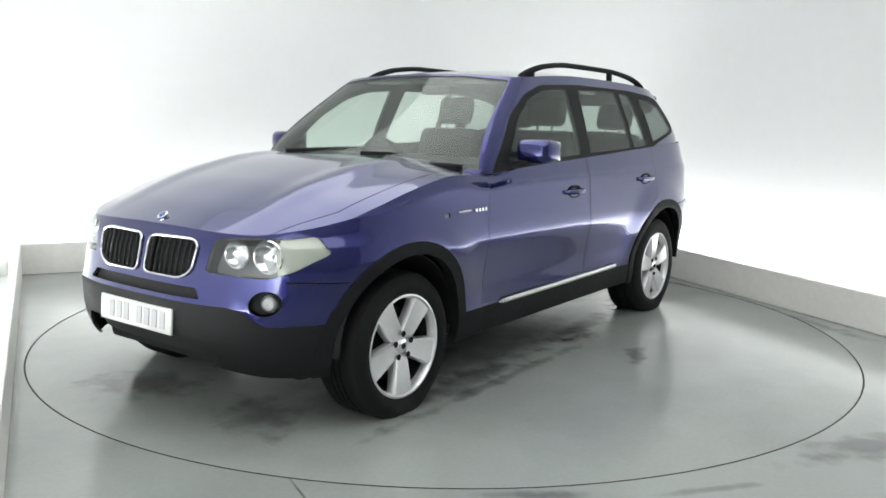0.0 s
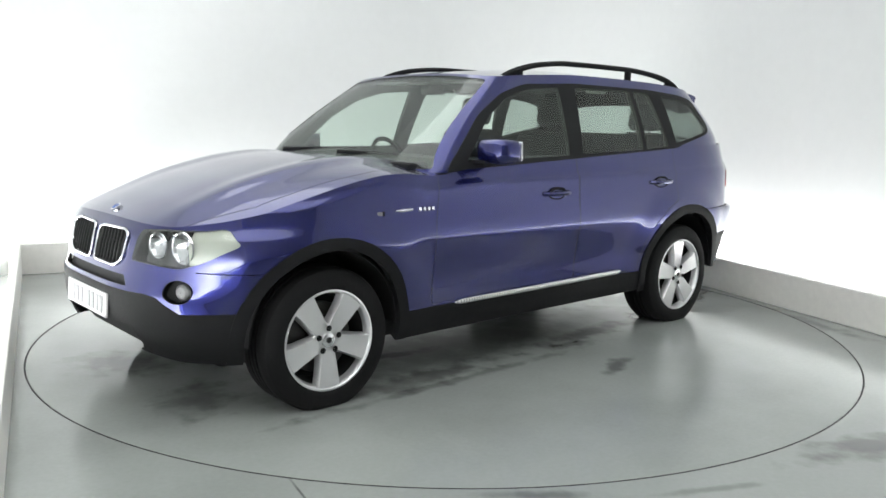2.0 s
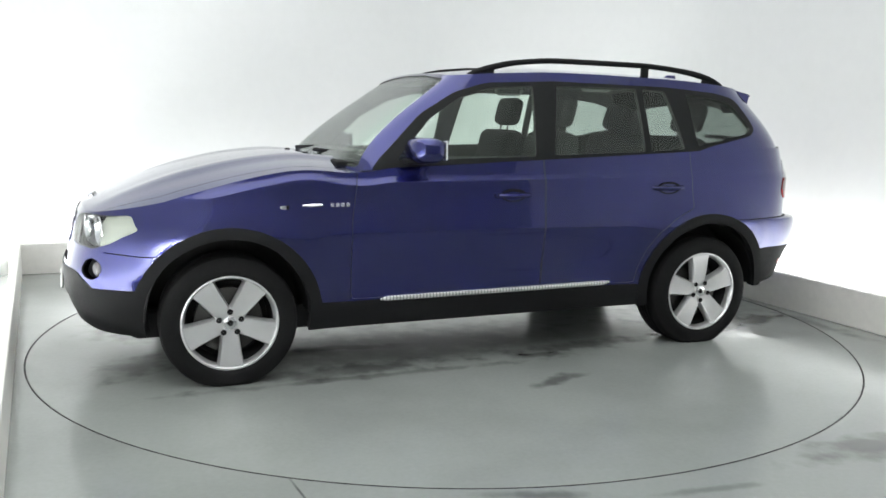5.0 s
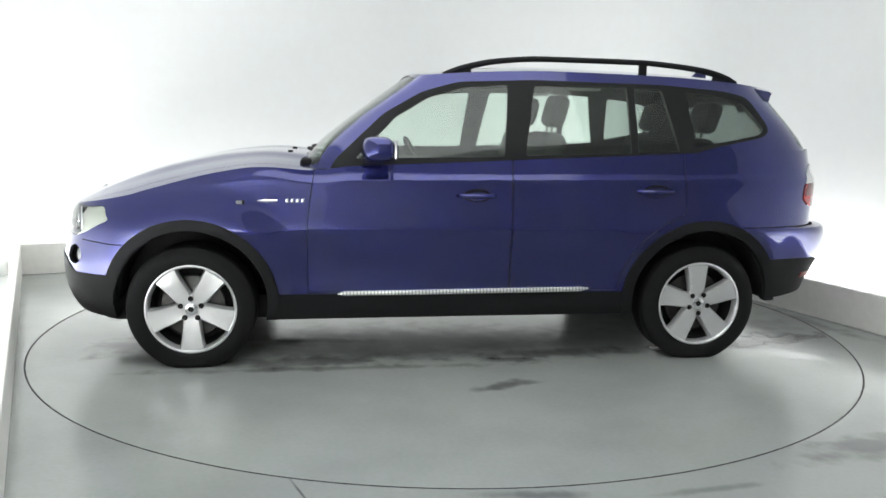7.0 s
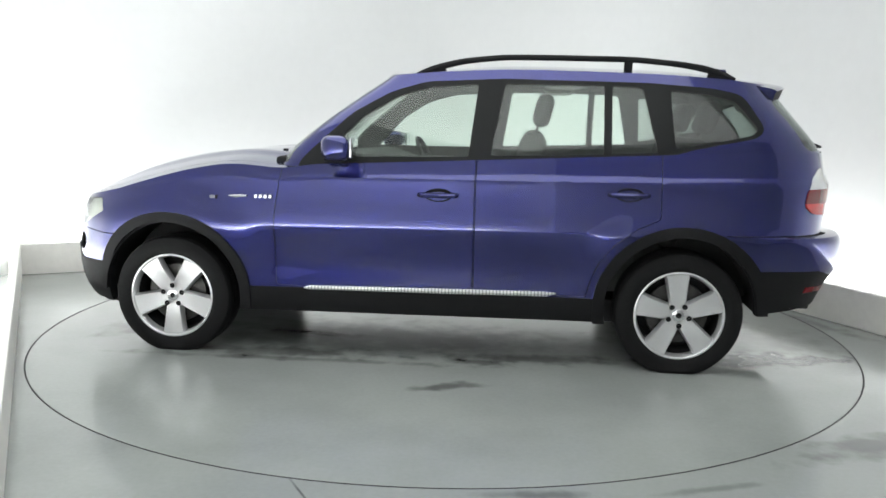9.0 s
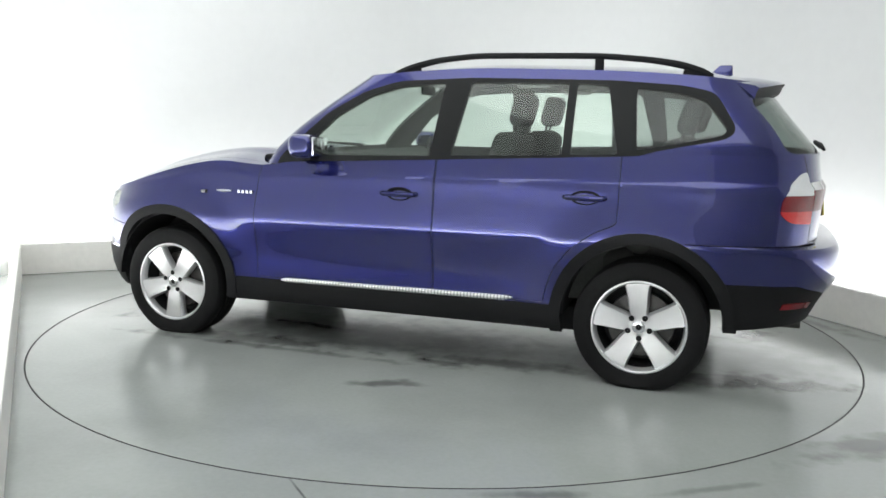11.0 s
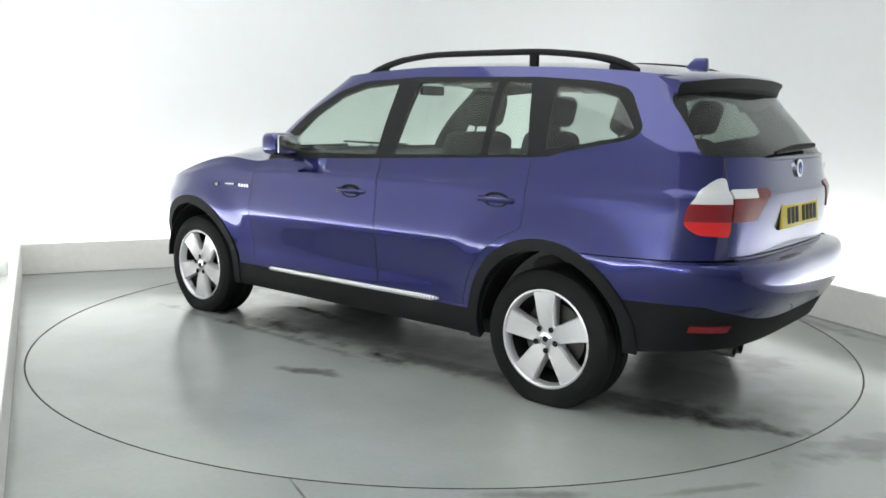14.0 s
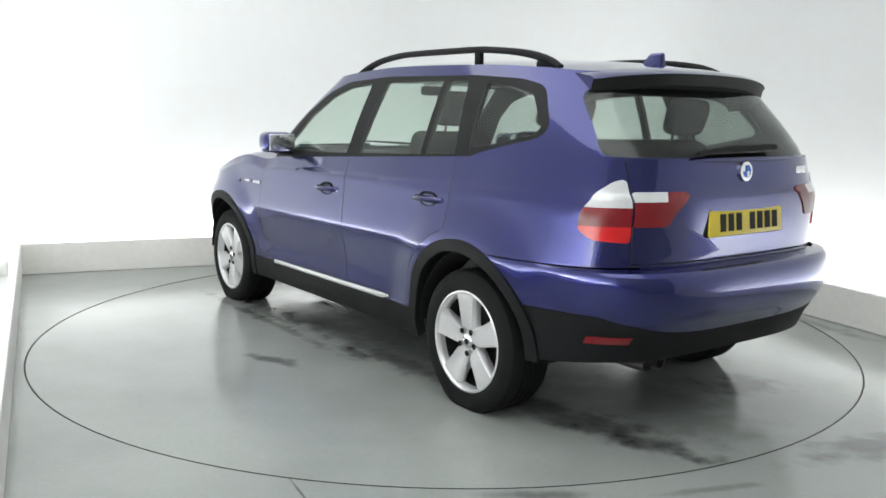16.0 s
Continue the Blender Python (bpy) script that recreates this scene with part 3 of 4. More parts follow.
    hatch = cut(hatch_cut, [(-0.05, 0.769), (-0.05, 1.3), (0.634, 1.3), (0.634, 0.769)], (1, 2), lambda c: True)
    hatch_cut.free()

    marker = cut(skirt_r, [(0.64, 0.447), (0.64, 0.477), (0.77, 0.477), (0.77, 0.447)], (1, 2), lambda c: c.x < -0.5)
    put("body", shell(both(low), 0.02), ["paint", "lining"])
    for name, bm, mats, label in (
        ("front_bumper", bumper_f, ["paint", "dark"], ""), ("rear_bumper", bumper_r, ["paint", "dark"], ""),
        ("front_skirt", skirt_f, ["plastic", "dark"], "matt black plastic lower front bumper"),
        ("rear_skirt", skirt_r, ["plastic", "dark"], "matt black plastic lower rear bumper"),
        ("tailgate", hatch, ["paint", "lining"], ""),
        ("lower_intake", intake, ["dark", "dark"], "dark lower air intake"),
        ("upper_intake", slot, ["dark", "dark"], "dark slotted air intake"),
    ):
        put(name, shell(shifted(both(bm), {"front_skirt": 0.004, "rear_skirt": -0.004, "lower_intake": -0.05, "upper_intake": -0.02}.get(name, 0)), 0.012), mats, label)
    for side in (1, -1):
        flip = (lambda b: b.copy()) if side > 0 else mirrored
        for k, d in enumerate(doors):
            put("front_door" if k == 0 else "rear_door", shell(flip(d), 0.03), ["paint", "lining"])
        for a in arches:
            put("wheel_arch", shell(shifted(flip(a), 0.008), 0.05), ["plastic", "plastic"], "matt black plastic wheel arch")
        put("sill", shell(flip(sill), 0.03), ["plastic", "plastic"], "matt black plastic sill")
        # running strip of dulled metal
        strip = [(2.03, 0.868, 0.392), (2.00, 0.877, 0.397), (1.35, 0.878, 0.403), (0.70, 0.877, 0.410), (0.65, 0.866, 0.412)]
        put("sill_strip", tube([(x, y * side, z) for x, y, z in strip], [0.003, 0.009, 0.010, 0.010, 0.003], sides=8, flat=1.4), "ribbed", "ribbed bright metal sill strip")
        # headlamp
        lens = put("headlamp", shell(flip(headlamp), 0.003, 0), "lens", "clear twin round headlamp")
        back = shifted(flip(headlamp), -0.075)
        put("lamp_housing", shell(back, 0.004, 0), "housing", "grey lamp housing", lens)
        for (ly, lz, r) in ((0.495, 0.768, 0.054), (0.622, 0.764, 0.064)):
            x0 = front_x(ly, lz) - 0.078
            bowl = lathe([(0.002, 0.028), (0.016, 0.030), (0.020, 0.020), (0.022, 0.004), (r * 0.5, 0.008), (r * 0.85, 0.024), (r, 0.040), (r * 1.07, 0.042), (r * 1.12, 0.036)], 36)
            put_m = Matrix.Translation((x0, ly * side, lz)) @ Matrix.Rotation(-math.pi / 2, 4, "Z") @ Matrix.Rotation(radians(14 * side), 4, "Z")
            bmesh.ops.transform(bowl, matrix=put_m, verts=bowl.verts[:])
            put("reflector", bowl, "chrome", "round chrome reflector", lens)
        ind = cut(flip(headlamp) if side > 0 else headlamp.copy(), [(0.695, 0.66), (0.665, 0.88), (0.88, 0.88), (0.88, 0.66)], (1, 2), lambda c: True)
        ind = shifted(ind, -0.012)
        put("indicator", shell(ind if side > 0 else mirrored(ind), 0.02, 0), "amber", "pale frosted indicator", lens)
        # kidney grille
        ring = [(front_x(y, z) + 0.006, y * side, z) for y, z in shrunk(kidney_loop, 0.004)]
        kid = put("grille", tube(ring, 0.0055, True, 8), "chrome", "chrome-rimmed kidney-shaped grille")
        put("grille_back", shell(shifted(flip(kidney), -0.045), 0.004, 0), "dark", "", kid)
        for q in range(9):
            y = 0.045 + q * 0.036
            z1 = 0.815 if y < 0.32 else 0.80
            z0 = 0.665 if y < 0.28 else 0.69
            pts = [(front_x(y, z) - 0.008, y * side, z) for z in (z0, (z0 + z1) / 2, z1)]
            put("slat", tube(pts, 0.006, sides=6), "trim", "", kid)
        # fog lamp
        fx = front_x(0.655, 0.578)
        cup = shell(shifted(flip(fog), -0.035), 0.004, 0)
        fl = put("fog_lamp", cup, "trim", "round fog lamp in a dark cup")
        bowl = lathe([(0.002, 0.014), (0.024, 0.012), (0.034, 0.004), (0.038, -0.01)], 28)
        bmesh.ops.transform(bowl, matrix=Matrix.Translation((fx - 0.035, 0.648 * side, 0.578)) @ Matrix.Rotation(radians(-90 + 25 * side), 4, "Z"), verts=bowl.verts[:])
        put("lamp_glass", bowl, "housing", "", fl)
        # tail lamps
        outer = flip(lamp_outer) if side > 0 else lamp_outer.copy()
        white = cut(outer, [(0.3, 0.995), (0.3, 1.2), (1, 1.2), (1, 0.995)], (1, 2), lambda c: True)
        low_red = cut(outer, [(0.3, 0.8), (0.3, 0.915), (1, 0.925), (1, 0.8)], (1, 2), lambda c: True)
        fix = (lambda b: b) if side > 0 else mirrored
        tl = put("tail_lamp", shell(shifted(fix(outer), 0.006), 0.03, 0), "deep_red", "red tail lamp with a clear top")
        put("clear_lens", shell(shifted(fix(white), 0.006), 0.03, 0), "clear", "", tl)
        put("red_lens", shell(shifted(fix(low_red), 0.006), 0.03, 0), "red", "", tl)
        inner = lamp_inner.copy()
        white = cut(inner, [(0.50, 1.018), (0.47, 1.10), (0.7, 1.10), (0.7, 1.018)], (1, 2), lambda c: True)
        put("tailgate_lamp", shell(shifted(fix(inner), 0.005), 0.02, 0), "deep_red", "dark red lamp on the tailgate")
        put("clear_lens", shell(shifted(fix(white), 0.006), 0.02, 0), "clear", "clear reversing lens")

    # hood
    hp = hood_patch(edge)
    bmesh.ops.recalc_face_normals(hp, faces=hp.faces[:])
    if sum(f.normal.z for f in hp.faces) < 0:
        bmesh.ops.reverse_faces(hp, faces=hp.faces[:])
    hood_loop = [(3.7, -0.1), (3.7, 0.5), (3.40, 0.62), (3.1, 0.745), (2.6, 0.785), (2.14, 0.785), (2.14, -0.1)]
    lid = cut(hp, hood_loop, (0, 1), lambda c: True)
    lid2 = cut(lid, shrunk(hood_loop, 0.004), (0, 1), lambda c: True)
    lid.free()
    put("hood", shell(both(lid2), 0.02), ["paint", "dark"])
    put("wing_top", shell(mirrored(hp), 0.02), ["paint", "dark"])
    put("wing_top", shell(hp, 0.02), ["paint", "dark"])

    # cabin
    cab, top = cabin_shell()
    bmesh.ops.recalc_face_normals(cab, faces=cab.faces[:])
    if sum(f.normal.y for f in cab.faces) < 0:
        bmesh.ops.reverse_faces(cab, faces=cab.faces[:])
    band = rounded([(2.075, 1.04), (2.05, 1.10), (1.785, 1.350), (1.575, 1.470), (1.38, 1.527), (0.95, 1.546), (0.2, 1.533), (-0.14, 1.508), (-0.29, 1.475), (-0.40, 1.30), (-0.36, 1.255), (-0.02, 1.185), (0.10, 1.145), (0.14, 1.04)], 0.05)
    sidey = lambda c: c.y > 0.5 and -0.5 < c.x < 2.1
    trim = cut(cab, band, (0, 2), sidey)
    panes = []
    for loop in ([(1.94, 1.112), (1.725, 1.335), (1.54, 1.447), (1.36, 1.499), (1.10, 1.518), (1.138, 1.13)],
                 [(1.022, 1.136), (0.955, 1.520), (0.428, 1.520), (0.428, 1.156)],
                 [(0.388, 1.158), (0.388, 1.518), (0.228, 1.508), (0.150, 1.170)],
                 [(0.060, 1.190), (0.088, 1.496), (-0.11, 1.474), (-0.245, 1.440), (-0.36, 1.300), (-0.33, 1.266)]):
        panes.append(cut(trim, rounded(loop, 0.02), (0, 2), sidey))
    screen = cut(cab, rounded([(-0.02, 1.075), (0.795, 1.075), (0.615, 1.545), (0.33, 1.572), (-0.02, 1.580)], 0.025), (1, 2), lambda c: c.x > 1.3)
    rear_pane = cut(cab, rounded([(-0.02, 1.186), (0.70, 1.19), (0.64, 1.43), (0.58, 1.478), (-0.02, 1.50)], 0.05), (1, 2), lambda c: c.x < -0.45)
    put("cabin_frame", shell(both(cab), 0.02), ["paint", "lining"], "blue painted roof pillars", sharp=0.9)
    put("windscreen", shell(shifted(both(screen), -0.004), 0.004, 0), "glass", "clear green-tinted windscreen")
    put("rear_window", shell(shifted(both(rear_pane), -0.004), 0.004, 0), "dim_glass", "tinted rear window")
    for side in (1, -1):
        flip = (lambda b: b.copy()) if side > 0 else mirrored
        put("window_frame", shell(shifted(flip(trim), 0.002), 0.025), ["trim", "lining"], "gloss black window surround")
        for name, pn, mt in zip(("front_window", "rear_window_pane", "rear_vent_pane", "quarter_window"), panes, ("glass", "glass", "glass", "dim_glass")):
            put(name, shell(shifted(flip(pn), -0.004), 0.004, 0), mt)
    rp = roof_patch(top)
    bmesh.ops.recalc_face_normals(rp, faces=rp.faces[:])
    if sum(f.normal.z for f in rp.faces) < 0:
        bmesh.ops.reverse_faces(rp, faces=rp.faces[:])
    put("roof", shell(both(rp), 0.03), ["paint", "lining"])

    # spoiler
    rows = []
    for k in range(25):
        y = -0.60 + 1.20 * k / 24
        e = abs(y) / 0.60
        z = 1.562 - 0.036 * e ** 2.5
        x1 = -0.615 + 0.13 * e ** 3
        x0 = x1 + 0.28
        rows.append([(x0, y, z + 0.012), (x1 + 0.14, y, z + 0.010), (x1 + 0.02, y, z - 0.012), (x1, y, z - 0.024), (x1 + 0.010, y, z - 0.036), (x1 + 0.024, y, z - 0.072 - 0.02 * e ** 4), (x1 + 0.08, y, z - 0.108 - 0.02 * e ** 4), (x1 + 0.20, y, z - 0.118 - 0.02 * e ** 4)])
    sp = grid(rows, True)
    bmesh.ops.holes_fill(sp, edges=sp.edges[:], sides=0)
    bmesh.ops.recalc_face_normals(sp, faces=sp.faces[:])
    sp.normal_update()
    for f in sp.faces:
        if f.normal.z < -0.15:
            f.material_index = 1
    put("spoiler", sp, ["paint", "trim"], "blue roof spoiler with a black underside")
    # rails
    for side in (1, -1):
        path = smooth_table([(-0.26, 1.552), (-0.20, 1.585), (-0.08, 1.620), (0.10, 1.645), (0.333, 1.661), (0.9, 1.666), (1.15, 1.648), (1.30, 1.618), (1.40, 1.585), (1.47, 1.550)])
        xs = [-0.26 + 1.73 * k / 36 for k in range(37)]
        rail = put("roof_rail", tube([(x, side * (0.575 + 0.012 * math.cos((x - 0.6) * 1.4)), path(x)) for x in xs], [0.017 + 0.010 * max(0, abs(k - 18) / 18 - 0.6) for k in range(37)], sides=10, flat=0.95), "plastic", "matt black roof rail")
        for px in (0.30,):
            put("rail_post", box(px, side * 0.583, (roof_z(px, 0.58) + path(px)) / 2, 0.045, 0.026, path(px) - roof_z(px, 0.58) + 0.01, 0.005), "plastic", "", rail)
        for px, l in ((1.33, 0.08), (-0.17, 0.10)):
            put("rail_foot", box(px, side * 0.583, (roof_z(px, 0.58) + path(px)) / 2 - 0.012, l, 0.024, path(px) - roof_z(px, 0.58) + 0.014, 0.008), "plastic", "", rail)
        # mirror
        mir = box(1.815, side * 0.945, 1.168, 0.15, 0.20, 0.125, 0.045, 4)
        for v in mir.verts:
            v.co.x += 0.02 * (1 - ((v.co.y * side - 0.945) / 0.1) ** 2) - 0.10 * (v.co.y * side - 0.945)
        m = put("door_mirror", mir, "paint", "blue door mirror")
        put("mirror_glass", box(1.735, side * 0.945, 1.168, 0.014, 0.165, 0.10, 0.006), "chrome", "", m)
        put("mirror_foot", box(1.85, side * 0.865, 1.108, 0.11, 0.13, 0.03, 0.012), "plastic", "", m)
        # handles
        for hx, hz in ((1.29, 0.925), (0.29, 0.952)):
            y = half_width(hz)
            cup = lathe([(0.002, -0.006), (0.045, -0.004), (0.056, 0.003), (0.060, 0.002)], 28)
            bmesh.ops.scale(cup, vec=(1.25, 1, 0.60), verts=cup.verts[:])
            bmesh.ops.translate(cup, verts=cup.verts[:], vec=(hx, y + 0.0035, hz))
            cup = cup if side > 0 else mirrored(cup)
            h = put("door_handle", tube([(hx + d, side * (y + o), hz) for d, o in ((0.105, -0.004), (0.09, 0.018), (0.05, 0.030), (-0.04, 0.030), (-0.085, 0.018), (-0.10, -0.004))], 0.012, sides=8, flat=1.1), "paint", "blue door handle")
            put("handle_cup", cup, "trim", "", h)
        # side repeater on the wing
        yr = half_width(0.885)
        rp_lamp = put("side_repeater", box(2.535, side * (yr + 0.002), 0.882, 0.032, 0.010, 0.022, 0.004), "housing", "small clear side repeater")
        put("repeater_rim", box(2.512, side * (yr + 0.001), 0.882, 0.014, 0.010, 0.026, 0.003), "trim", "", rp_lamp)
        # sun visor and grab handle inside
        put("sun_visor", box(1.45, side * 0.34, 1.545, 0.15, 0.36, 0.014, 0.006), "visor", "pale folded sun visor")
        put("grab_handle", tube([(0.75, side * 0.61, 1.535), (0.72, side * 0.60, 1.505), (0.56, side * 0.60, 1.505), (0.53, side * 0.61, 1.535)], 0.010, sides=6), "visor", "pale grab handle")
        # side badge: a small plate and plain bars
        yb = half_width(0.90)
        put("wing_badge", tube([(2.44, side * (yb + 0.004), 0.893), (2.40, side * (yb + 0.006), 0.893), (2.34, side * (yb + 0.006), 0.895)], [0.004, 0.009, 0.006], sides=6, flat=1.0), "chrome", "small chrome wing badge")
        for q in range(4):
            put("badge_bar", box(2.29 - q * 0.027, side * (yb + 0.003), 0.893, 0.017, 0.008, 0.020, 0.002), "chrome", "small chrome lettering bar")

    # fin, wiper blades, plates, emblems
    fin = box(0, 0, 0, 0.15, 0.05, 0.08, 0.012, 3)
    for v in fin.verts:
        up = (v.co.z + 0.04) / 0.08
        v.co.x, v.co.y = v.co.x * (1 - 0.55 * up) - 0.035 * up, v.co.y * (1 - 0.5 * up)
        v.co += Vector((-0.27, 0, 1.608))
    put("roof_fin", fin, "paint", "blue aerial fin")
    for a, b in (((2.19, -0.55, 1.128), (2.10, 0.18, 1.165)), ((2.20, 0.05, 1.135), (2.08, 0.66, 1.140))):
        put("wiper", tube([a, tuple((p + q) / 2 + (0.012 if i == 0 else 0) for i, (p, q) in enumerate(zip(a, b))), b], [0.012, 0.009, 0.006], sides=6), "plastic", "black windscreen wiper")
    for y in (-0.28, 0.28):
        put("washer_jet", box(2.30, y, hood_z(2.30, y) + 0.004, 0.03, 0.02, 0.012, 0.003), "plastic", "small black washer jet")
    put("rear_wiper", tube([(-0.815, 0.33, 1.206), (-0.810, 0.10, 1.222), (-0.806, -0.22, 1.232)], [0.008, 0.016, 0.012], sides=8), "plastic", "black rear wiper")
    put("cowl", box(2.15, 0, 1.075, 0.16, 1.44, 0.06, 0.02), "plastic", "black cowl under the windscreen")

    def plate(name, x, z, tilt, mat, label, w=0.52, h=0.112):
        fr = box(0, 0, 0, 0.012, w, h, 0.004)
        m = Matrix.Translation((x, 0, z)) @ Matrix.Rotation(radians(tilt), 4, "Y")
        bmesh.ops.transform(fr, matrix=m, verts=fr.verts[:])
        ob = put(name, fr, mat, label)
        sgn = 1 if x > 0 else -1
        for q, y in enumerate((-0.20, -0.145, -0.09, -0.035, 0.06, 0.115, 0.17)):
            bar = box(sgn * 0.007, y * -sgn, 0, 0.004, 0.036, 0.074, 0.0)
            bmesh.ops.transform(bar, matrix=m, verts=bar.verts[:])
            put("plate_bar", bar, "dark" if mat == "yellow" else "faint", "", ob)
        return ob
    plate("front_plate", 3.580, 0.474, -4, "white", "white front plate with faint grey bars")
    put("rear_plate_recess", box(-0.826, 0, 0.920, 0.02, 0.535, 0.125, 0.008), "trim", "thin black holder behind the rear plate")
    plate("rear_plate", -0.836, 0.918, 6, "yellow", "yellow rear plate with black bars")
    for x, z, r, turn, nm in ((3.425, hood_z(3.425, 0) + 0.003, 0.026, (0, 34), "hood_emblem"), (rear_x(0, 1.128) - 0.004, 1.128, 0.042, (0, -86), "tailgate_emblem")):
        disc = lathe([(0.001, 0.006), (r * 0.68, 0.006), (r * 0.70, 0.010), (r, 0.008), (r, -0.006)], 28)
        m = Matrix.Translation((x, 0, z)) @ Matrix.Rotation(radians(turn[1]), 4, "Y") @ Matrix.Rotation(math.pi / 2, 4, "X")
        bmesh.ops.transform(disc, matrix=m, verts=disc.verts[:])
        em = put(nm, disc, "chrome", "round chrome emblem with blue quarters")
        for a0 in (0, math.pi):
            qd = mesh_from([(0, 0.008, 0)] + [(r * 0.62 * math.cos(a0 + k * math.pi / 16), 0.008, r * 0.62 * math.sin(a0 + k * math.pi / 16)) for k in range(9)], [(0, k, k + 1) for k in range(1, 9)])
            bmesh.ops.transform(qd, matrix=m, verts=qd.verts[:])
            put("emblem_quarter", shell(qd, 0.003, 0), "blue", "", em)
    for q in range(2):
        put("tailgate_badge_bar", box(rear_x(0.44 + q * 0.055, 1.125) - 0.001, -0.44 - q * 0.055, 1.125, 0.008, 0.040, 0.034, 0.003), "chrome", "chrome badge bar")
    put("rear_reflector", shell(shifted(marker.copy(), 0.001), 0.012, 0), "deep_red", "dark red reflector in the rear bumper")
    put("rear_reflector", shell(shifted(mirrored(marker), 0.001), 0.012, 0), "deep_red", "dark red reflector in the rear bumper")
    for y in (0.42, 0.50):
        pipe = lathe([(0.026, -0.10), (0.030, -0.10), (0.030, 0.06), (0.026, 0.06), (0.024, -0.08)], 20)
        bmesh.ops.transform(pipe, matrix=Matrix.Translation((-0.70, y, 0.335)) @ Matrix.Rotation(math.pi / 2, 4, "Z"), verts=pipe.verts[:])
        put("exhaust_pipe", pipe, "steel", "short twin exhaust pipe")

    # underbody and cabin floor
    put("underbody", join(box(1.5, 0, 0.285, 3.5, 1.34, 0.14, 0.03), box(2.8, 0, 0.55, 1.2, 1.02, 0.6, 0.03), box(-0.08, 0, 0.60, 1.14, 1.22, 0.44, 0.03)), "dark", "dark underbody")
    lin = []
    for z in (0.40, 0.7, 1.0, 1.13):
        lin.append([(x, s * min(half_width(z) - 0.07, 0.60 if x < 0.4 else 0.9), z) for s in (1, -1) for x in ((2.1, 1.4, 0.7, 0.1, -0.45) if s > 0 else (-0.45, 0.1, 0.7, 1.4, 2.1))])
    put("cabin_lining", grid(lin, True), "lining", "dark cabin lining")
    put("cabin_floor", box(1.35, 0, 0.38, 1.6, 1.5, 0.03), "lining", "dark cabin carpet")
    put("load_cover", box(-0.25, 0, 1.02, 0.75, 1.35, 0.02, 0.006), "lining", "dark load cover")
    dash = grid([[(2.12, y, 1.03), (2.02, y, 1.085), (1.80, y, 1.10), (1.66, y, 1.05), (1.62, y, 0.92), (1.72, y, 0.6)] for y in (-0.74 + 0.148 * k for k in range(11))])
    put("dashboard", shell(dash, 0.02, 0), "lining", "dark moulded dashboard")
    wh = tube([(1.50 + 0.18 * math.sin(a) * 0.42, -0.37 + 0.18 * math.cos(a), 1.03 + 0.18 * math.sin(a) * 0.9) for a in (2 * math.pi * k / 28 for k in range(28))], 0.015, True, 8)
    sw = put("steering_wheel", wh, "trim", "black steering wheel")
    put("wheel_hub", box(1.52, -0.37, 1.03, 0.07, 0.13, 0.12, 0.03), "trim", "", sw)
    put("steering_column", tube([(1.54, -0.37, 1.02), (1.78, -0.37, 0.93)], 0.035), "trim", "", sw)
    put("inner_mirror", box(1.47, 0, 1.50, 0.025, 0.22, 0.06, 0.02), "trim", "black inner mirror")

    def seat(name, x, y, wide, heads, lean, drop):
        cushion = box(x + 0.20, y, 0.68 - drop, 0.52, wide, 0.18, 0.06, 3)
        ob = put(name, cushion, "cloth", "dark cloth seat")
        back = box(0, 0, 0.30, 0.15, wide, 0.62, 0.06, 3)
        m = Matrix.Translation((x - 0.05, y, 0.74 - drop)) @ Matrix.Rotation(radians(-lean), 4, "Y")
        bmesh.ops.transform(back, matrix=m, verts=back.verts[:])
        put("backrest", back, "cloth", "", ob)
        for hy in heads:
            hd = box(-0.005, hy, 0.74, 0.10, 0.27, 0.19, 0.045, 3)
            bmesh.ops.transform(hd, matrix=m, verts=hd.verts[:])
            put("headrest", hd, "cloth", "", ob)
            for d in (-0.055, 0.055):
                st = tube([(0, hy + d, 0.55), (0, hy + d, 0.70)], 0.007)
                bmesh.ops.transform(st, matrix=m, verts=st.verts[:])
                put("headrest_post", st, "steel", "", ob)
    seat("front_seat", 0.98, 0.37, 0.50, (0,), 14, 0.075)
    seat("front_seat", 0.98, -0.37, 0.50, (0,), 14, 0.075)
    seat("rear_bench", 0.12, 0, 1.28, (-0.42, 0.42), 18, 0.085)

    # wheels
    def wheel(hx, side, spin):
        tyre = lathe([(0.228, -0.235), (0.250, -0.238), (0.300, -0.236), (0.325, -0.222), (0.336, -0.198), (TYRE, -0.168), (TYRE, -0.150), (TYRE - 0.007, -0.148), (TYRE - 0.007, -0.140), (TYRE, -0.138), (TYRE, -0.118), (TYRE - 0.007, -0.116), (TYRE - 0.007, -0.108), (TYRE, -0.106), (TYRE, -0.086), (TYRE - 0.007, -0.084), (TYRE - 0.007, -0.076), (TYRE, -0.074), (TYRE, -0.056), (0.336, -0.030), (0.326, -0.008), (0.300, 0.008), (0.264, 0.010), (0.240, 0.004), (0.229, -0.006), (0.226, -0.02)], 64)
        rim = lathe([(0.246, -0.004), (0.246, 0.004), (0.238, 0.006), (0.232, 0.000), (0.226, -0.02), (0.222, -0.04)], 64)
        barrel = lathe([(0.222, -0.04), (0.216, -0.07), (0.205, -0.18), (0.235, -0.235)], 64)
        # five wide spokes
        bms = [rim]
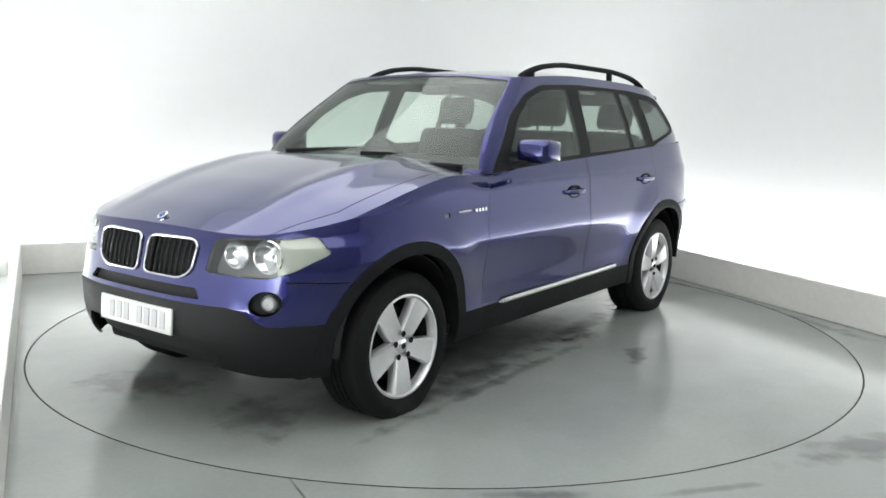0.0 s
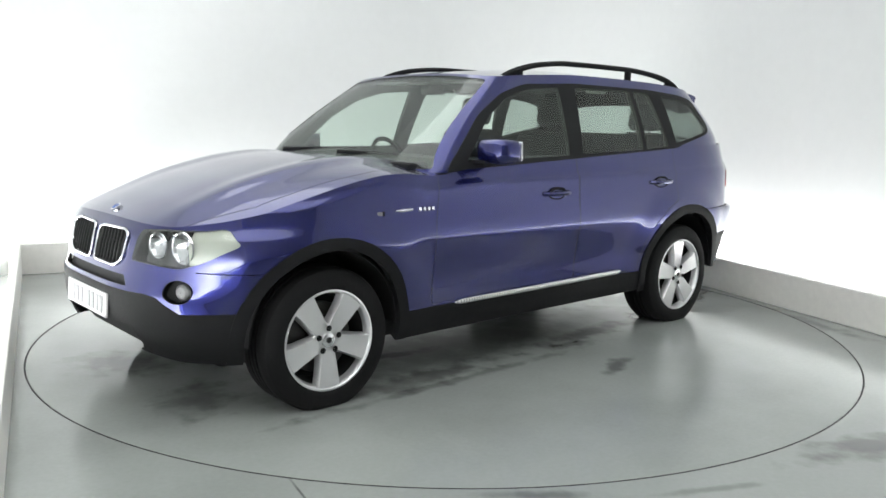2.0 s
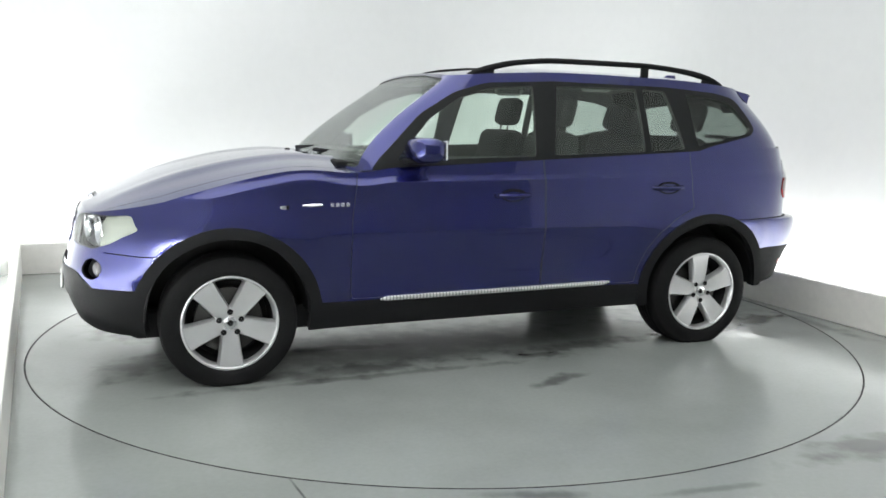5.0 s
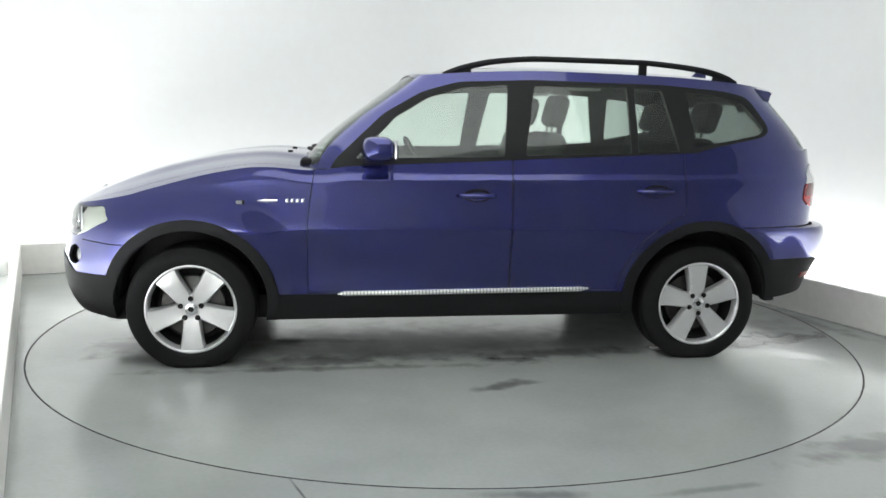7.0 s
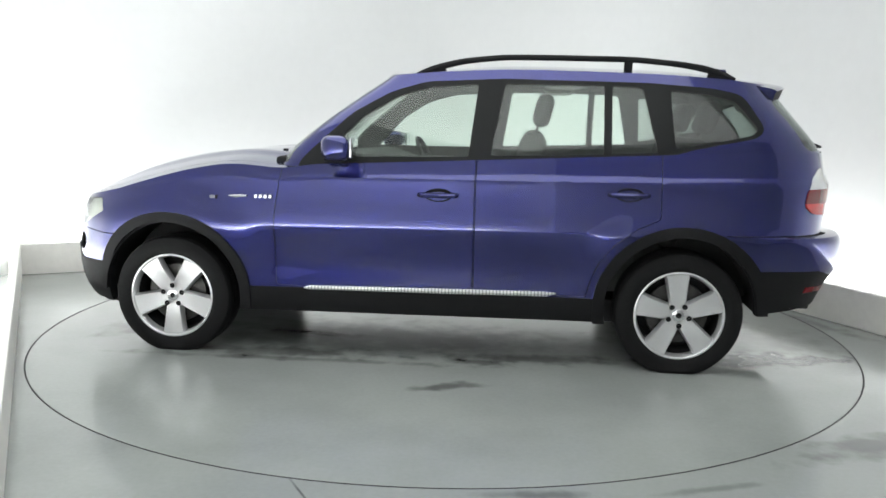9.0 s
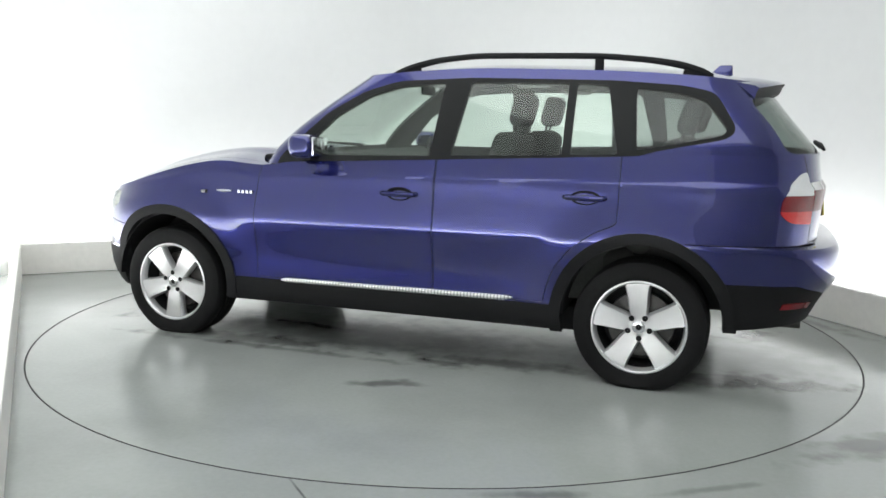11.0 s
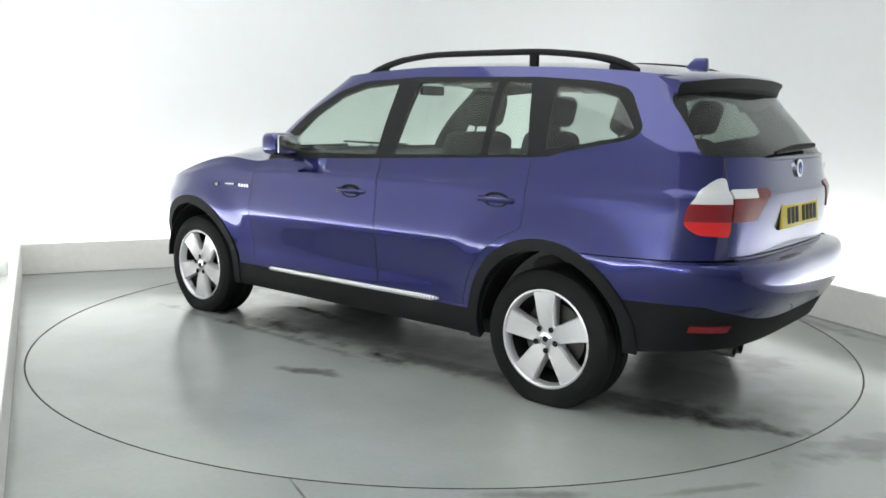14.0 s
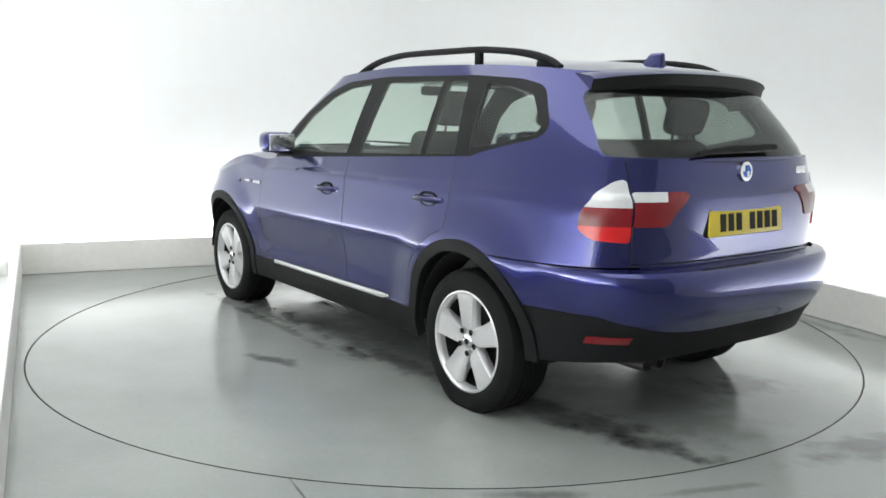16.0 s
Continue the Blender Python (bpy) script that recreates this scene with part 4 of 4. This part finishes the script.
        for k in range(5):
            a = radians(spin) + k * 2 * math.pi / 5
            rows = []
            for q in range(7):
                t = q / 6
                r = 0.050 + (0.232 - 0.050) * t
                hw = 0.042 + 0.022 * t ** 0.9 + 0.020 * max(0, t - 0.75)
                yy = 0.000 - 0.012 * (1 - t) ** 2 - 0.002
                dep = 0.045
                rows.append([(r, hw * 1.06, yy - dep), (r, hw, yy - 0.012), (r, hw - 0.007, yy), (r, 0, yy - 0.003), (r, -hw + 0.007, yy), (r, -hw, yy - 0.012), (r, -hw * 1.06, yy - dep)])
            pts = [[(p[0] * math.cos(a) - p[1] * math.sin(a), p[2], p[0] * math.sin(a) + p[1] * math.cos(a)) for p in row] for row in rows]
            g = grid(pts)
            bmesh.ops.recalc_face_normals(g, faces=g.faces[:])
            if sum(f.normal.y for f in g.faces) < 0:
                bmesh.ops.reverse_faces(g, faces=g.faces[:])
            bms.append(g)
        hub = lathe([(0.001, -0.012), (0.034, -0.012), (0.036, -0.016), (0.074, -0.016), (0.080, -0.022), (0.082, -0.05)], 40)
        bms.append(hub)
        m = Matrix.Translation((hx, 0.862, HUB_Z))
        for b in bms + [barrel]:
            bmesh.ops.scale(b, vec=(0.965, 1, 0.965), verts=b.verts[:])

        def go(name, bm, mat, label="", parent=None):
            bmesh.ops.transform(bm, matrix=m, verts=bm.verts[:])
            if name == "tyre":
                # the load flattens the tread and bulges the wall above it
                for v in bm.verts:
                    squeeze = max(0, 0.06 - v.co.z) / 0.06
                    v.co.y += 0.012 * squeeze * (1 if v.co.y > 0.75 else -1)
                    v.co.z = max(v.co.z, 0.001)
            if side < 0:
                b = mirrored(bm)
                bm.free()
                bm = b
            return put(name, bm, mat, label, parent)
        w = go("wheel", rim, "alloy", "silver five-spoke alloy wheel")
        for sp in bms[1:-1]:
            go("spoke", sp, "alloy", "", w)
        go("hub", hub, "alloy", "", w)
        go("barrel", barrel, "dark", "dark inner barrel", w)
        go("tyre", tyre, "rubber", "black rubber tyre", w)
        go("brake_disc", lathe([(0.08, -0.085), (0.165, -0.085), (0.168, -0.10), (0.165, -0.11), (0.08, -0.11)], 48), "steel", "", w)
        go("wheel_back", lathe([(0.002, -0.15), (0.20, -0.15)], 40), "dark", "", w)
        cap = lathe([(0.001, -0.004), (0.026, -0.005), (0.032, -0.008), (0.034, -0.016)], 28)
        go("centre_cap", cap, "chrome", "", w)
        inner = lathe([(0.001, -0.0025), (0.014, -0.0035), (0.016, -0.006)], 24)
        go("cap_badge", inner, "trim", "", w)
        for k in range(5):
            a = radians(spin + 36) + k * 2 * math.pi / 5
            hole = lathe([(0.001, -0.020), (0.011, -0.019), (0.0135, -0.0135), (0.0145, -0.0145)], 16)
            bmesh.ops.translate(hole, verts=hole.verts[:], vec=(0.056 * math.cos(a), 0.010, 0.056 * math.sin(a)))
            go("wheel_bolt", hole, "dark", "", w)
        well = [(0.402 * math.cos(radians(k * 10)), 0.402 * math.sin(radians(k * 10))) for k in range(0, 19)]
        g = grid([[(hx + x, side * y, ARCH_Z + z) for x, z in well] for y in (0.845, 0.45)])
        put("wheel_well", shell(g, 0.006, 0), "dark", "dark wheel well")
    wheel(BASE, 1, -90)
    wheel(0.0, 1, 86)
    wheel(BASE, -1, -70)
    wheel(0.0, -1, 50)
    return root


room()
TABLE = turntable()
CAR = car()


def motions():
    """The table turns at an even pace once it has got going; the car turns with it."""
    turns = [(0.0, 233.32), (0.5, 231.28), (1.0, 228.26), (1.5, 224.80), (2.0, 221.34), (2.5, 217.94), (3.0, 214.56), (3.5, 211.17), (4.0, 207.77),
             (5.2, 199.70), (6.5, 190.96), (7.0, 187.62), (7.5, 184.28), (8.0, 180.93), (8.5, 177.55), (9.0, 174.13), (10.2, 165.84), (11.5, 156.82),
             (12.0, 153.38), (12.5, 149.99), (13.0, 146.66), (13.5, 143.37), (14.0, 140.09), (14.5, 136.78), (15.0, 133.38), (15.5, 129.95), (16.0, 126.47)]
    for thing in (TABLE, CAR):
        walk(thing, [(t, pose(0, 0, 0, 0, 0, a)) for t, a in turns])


motions()
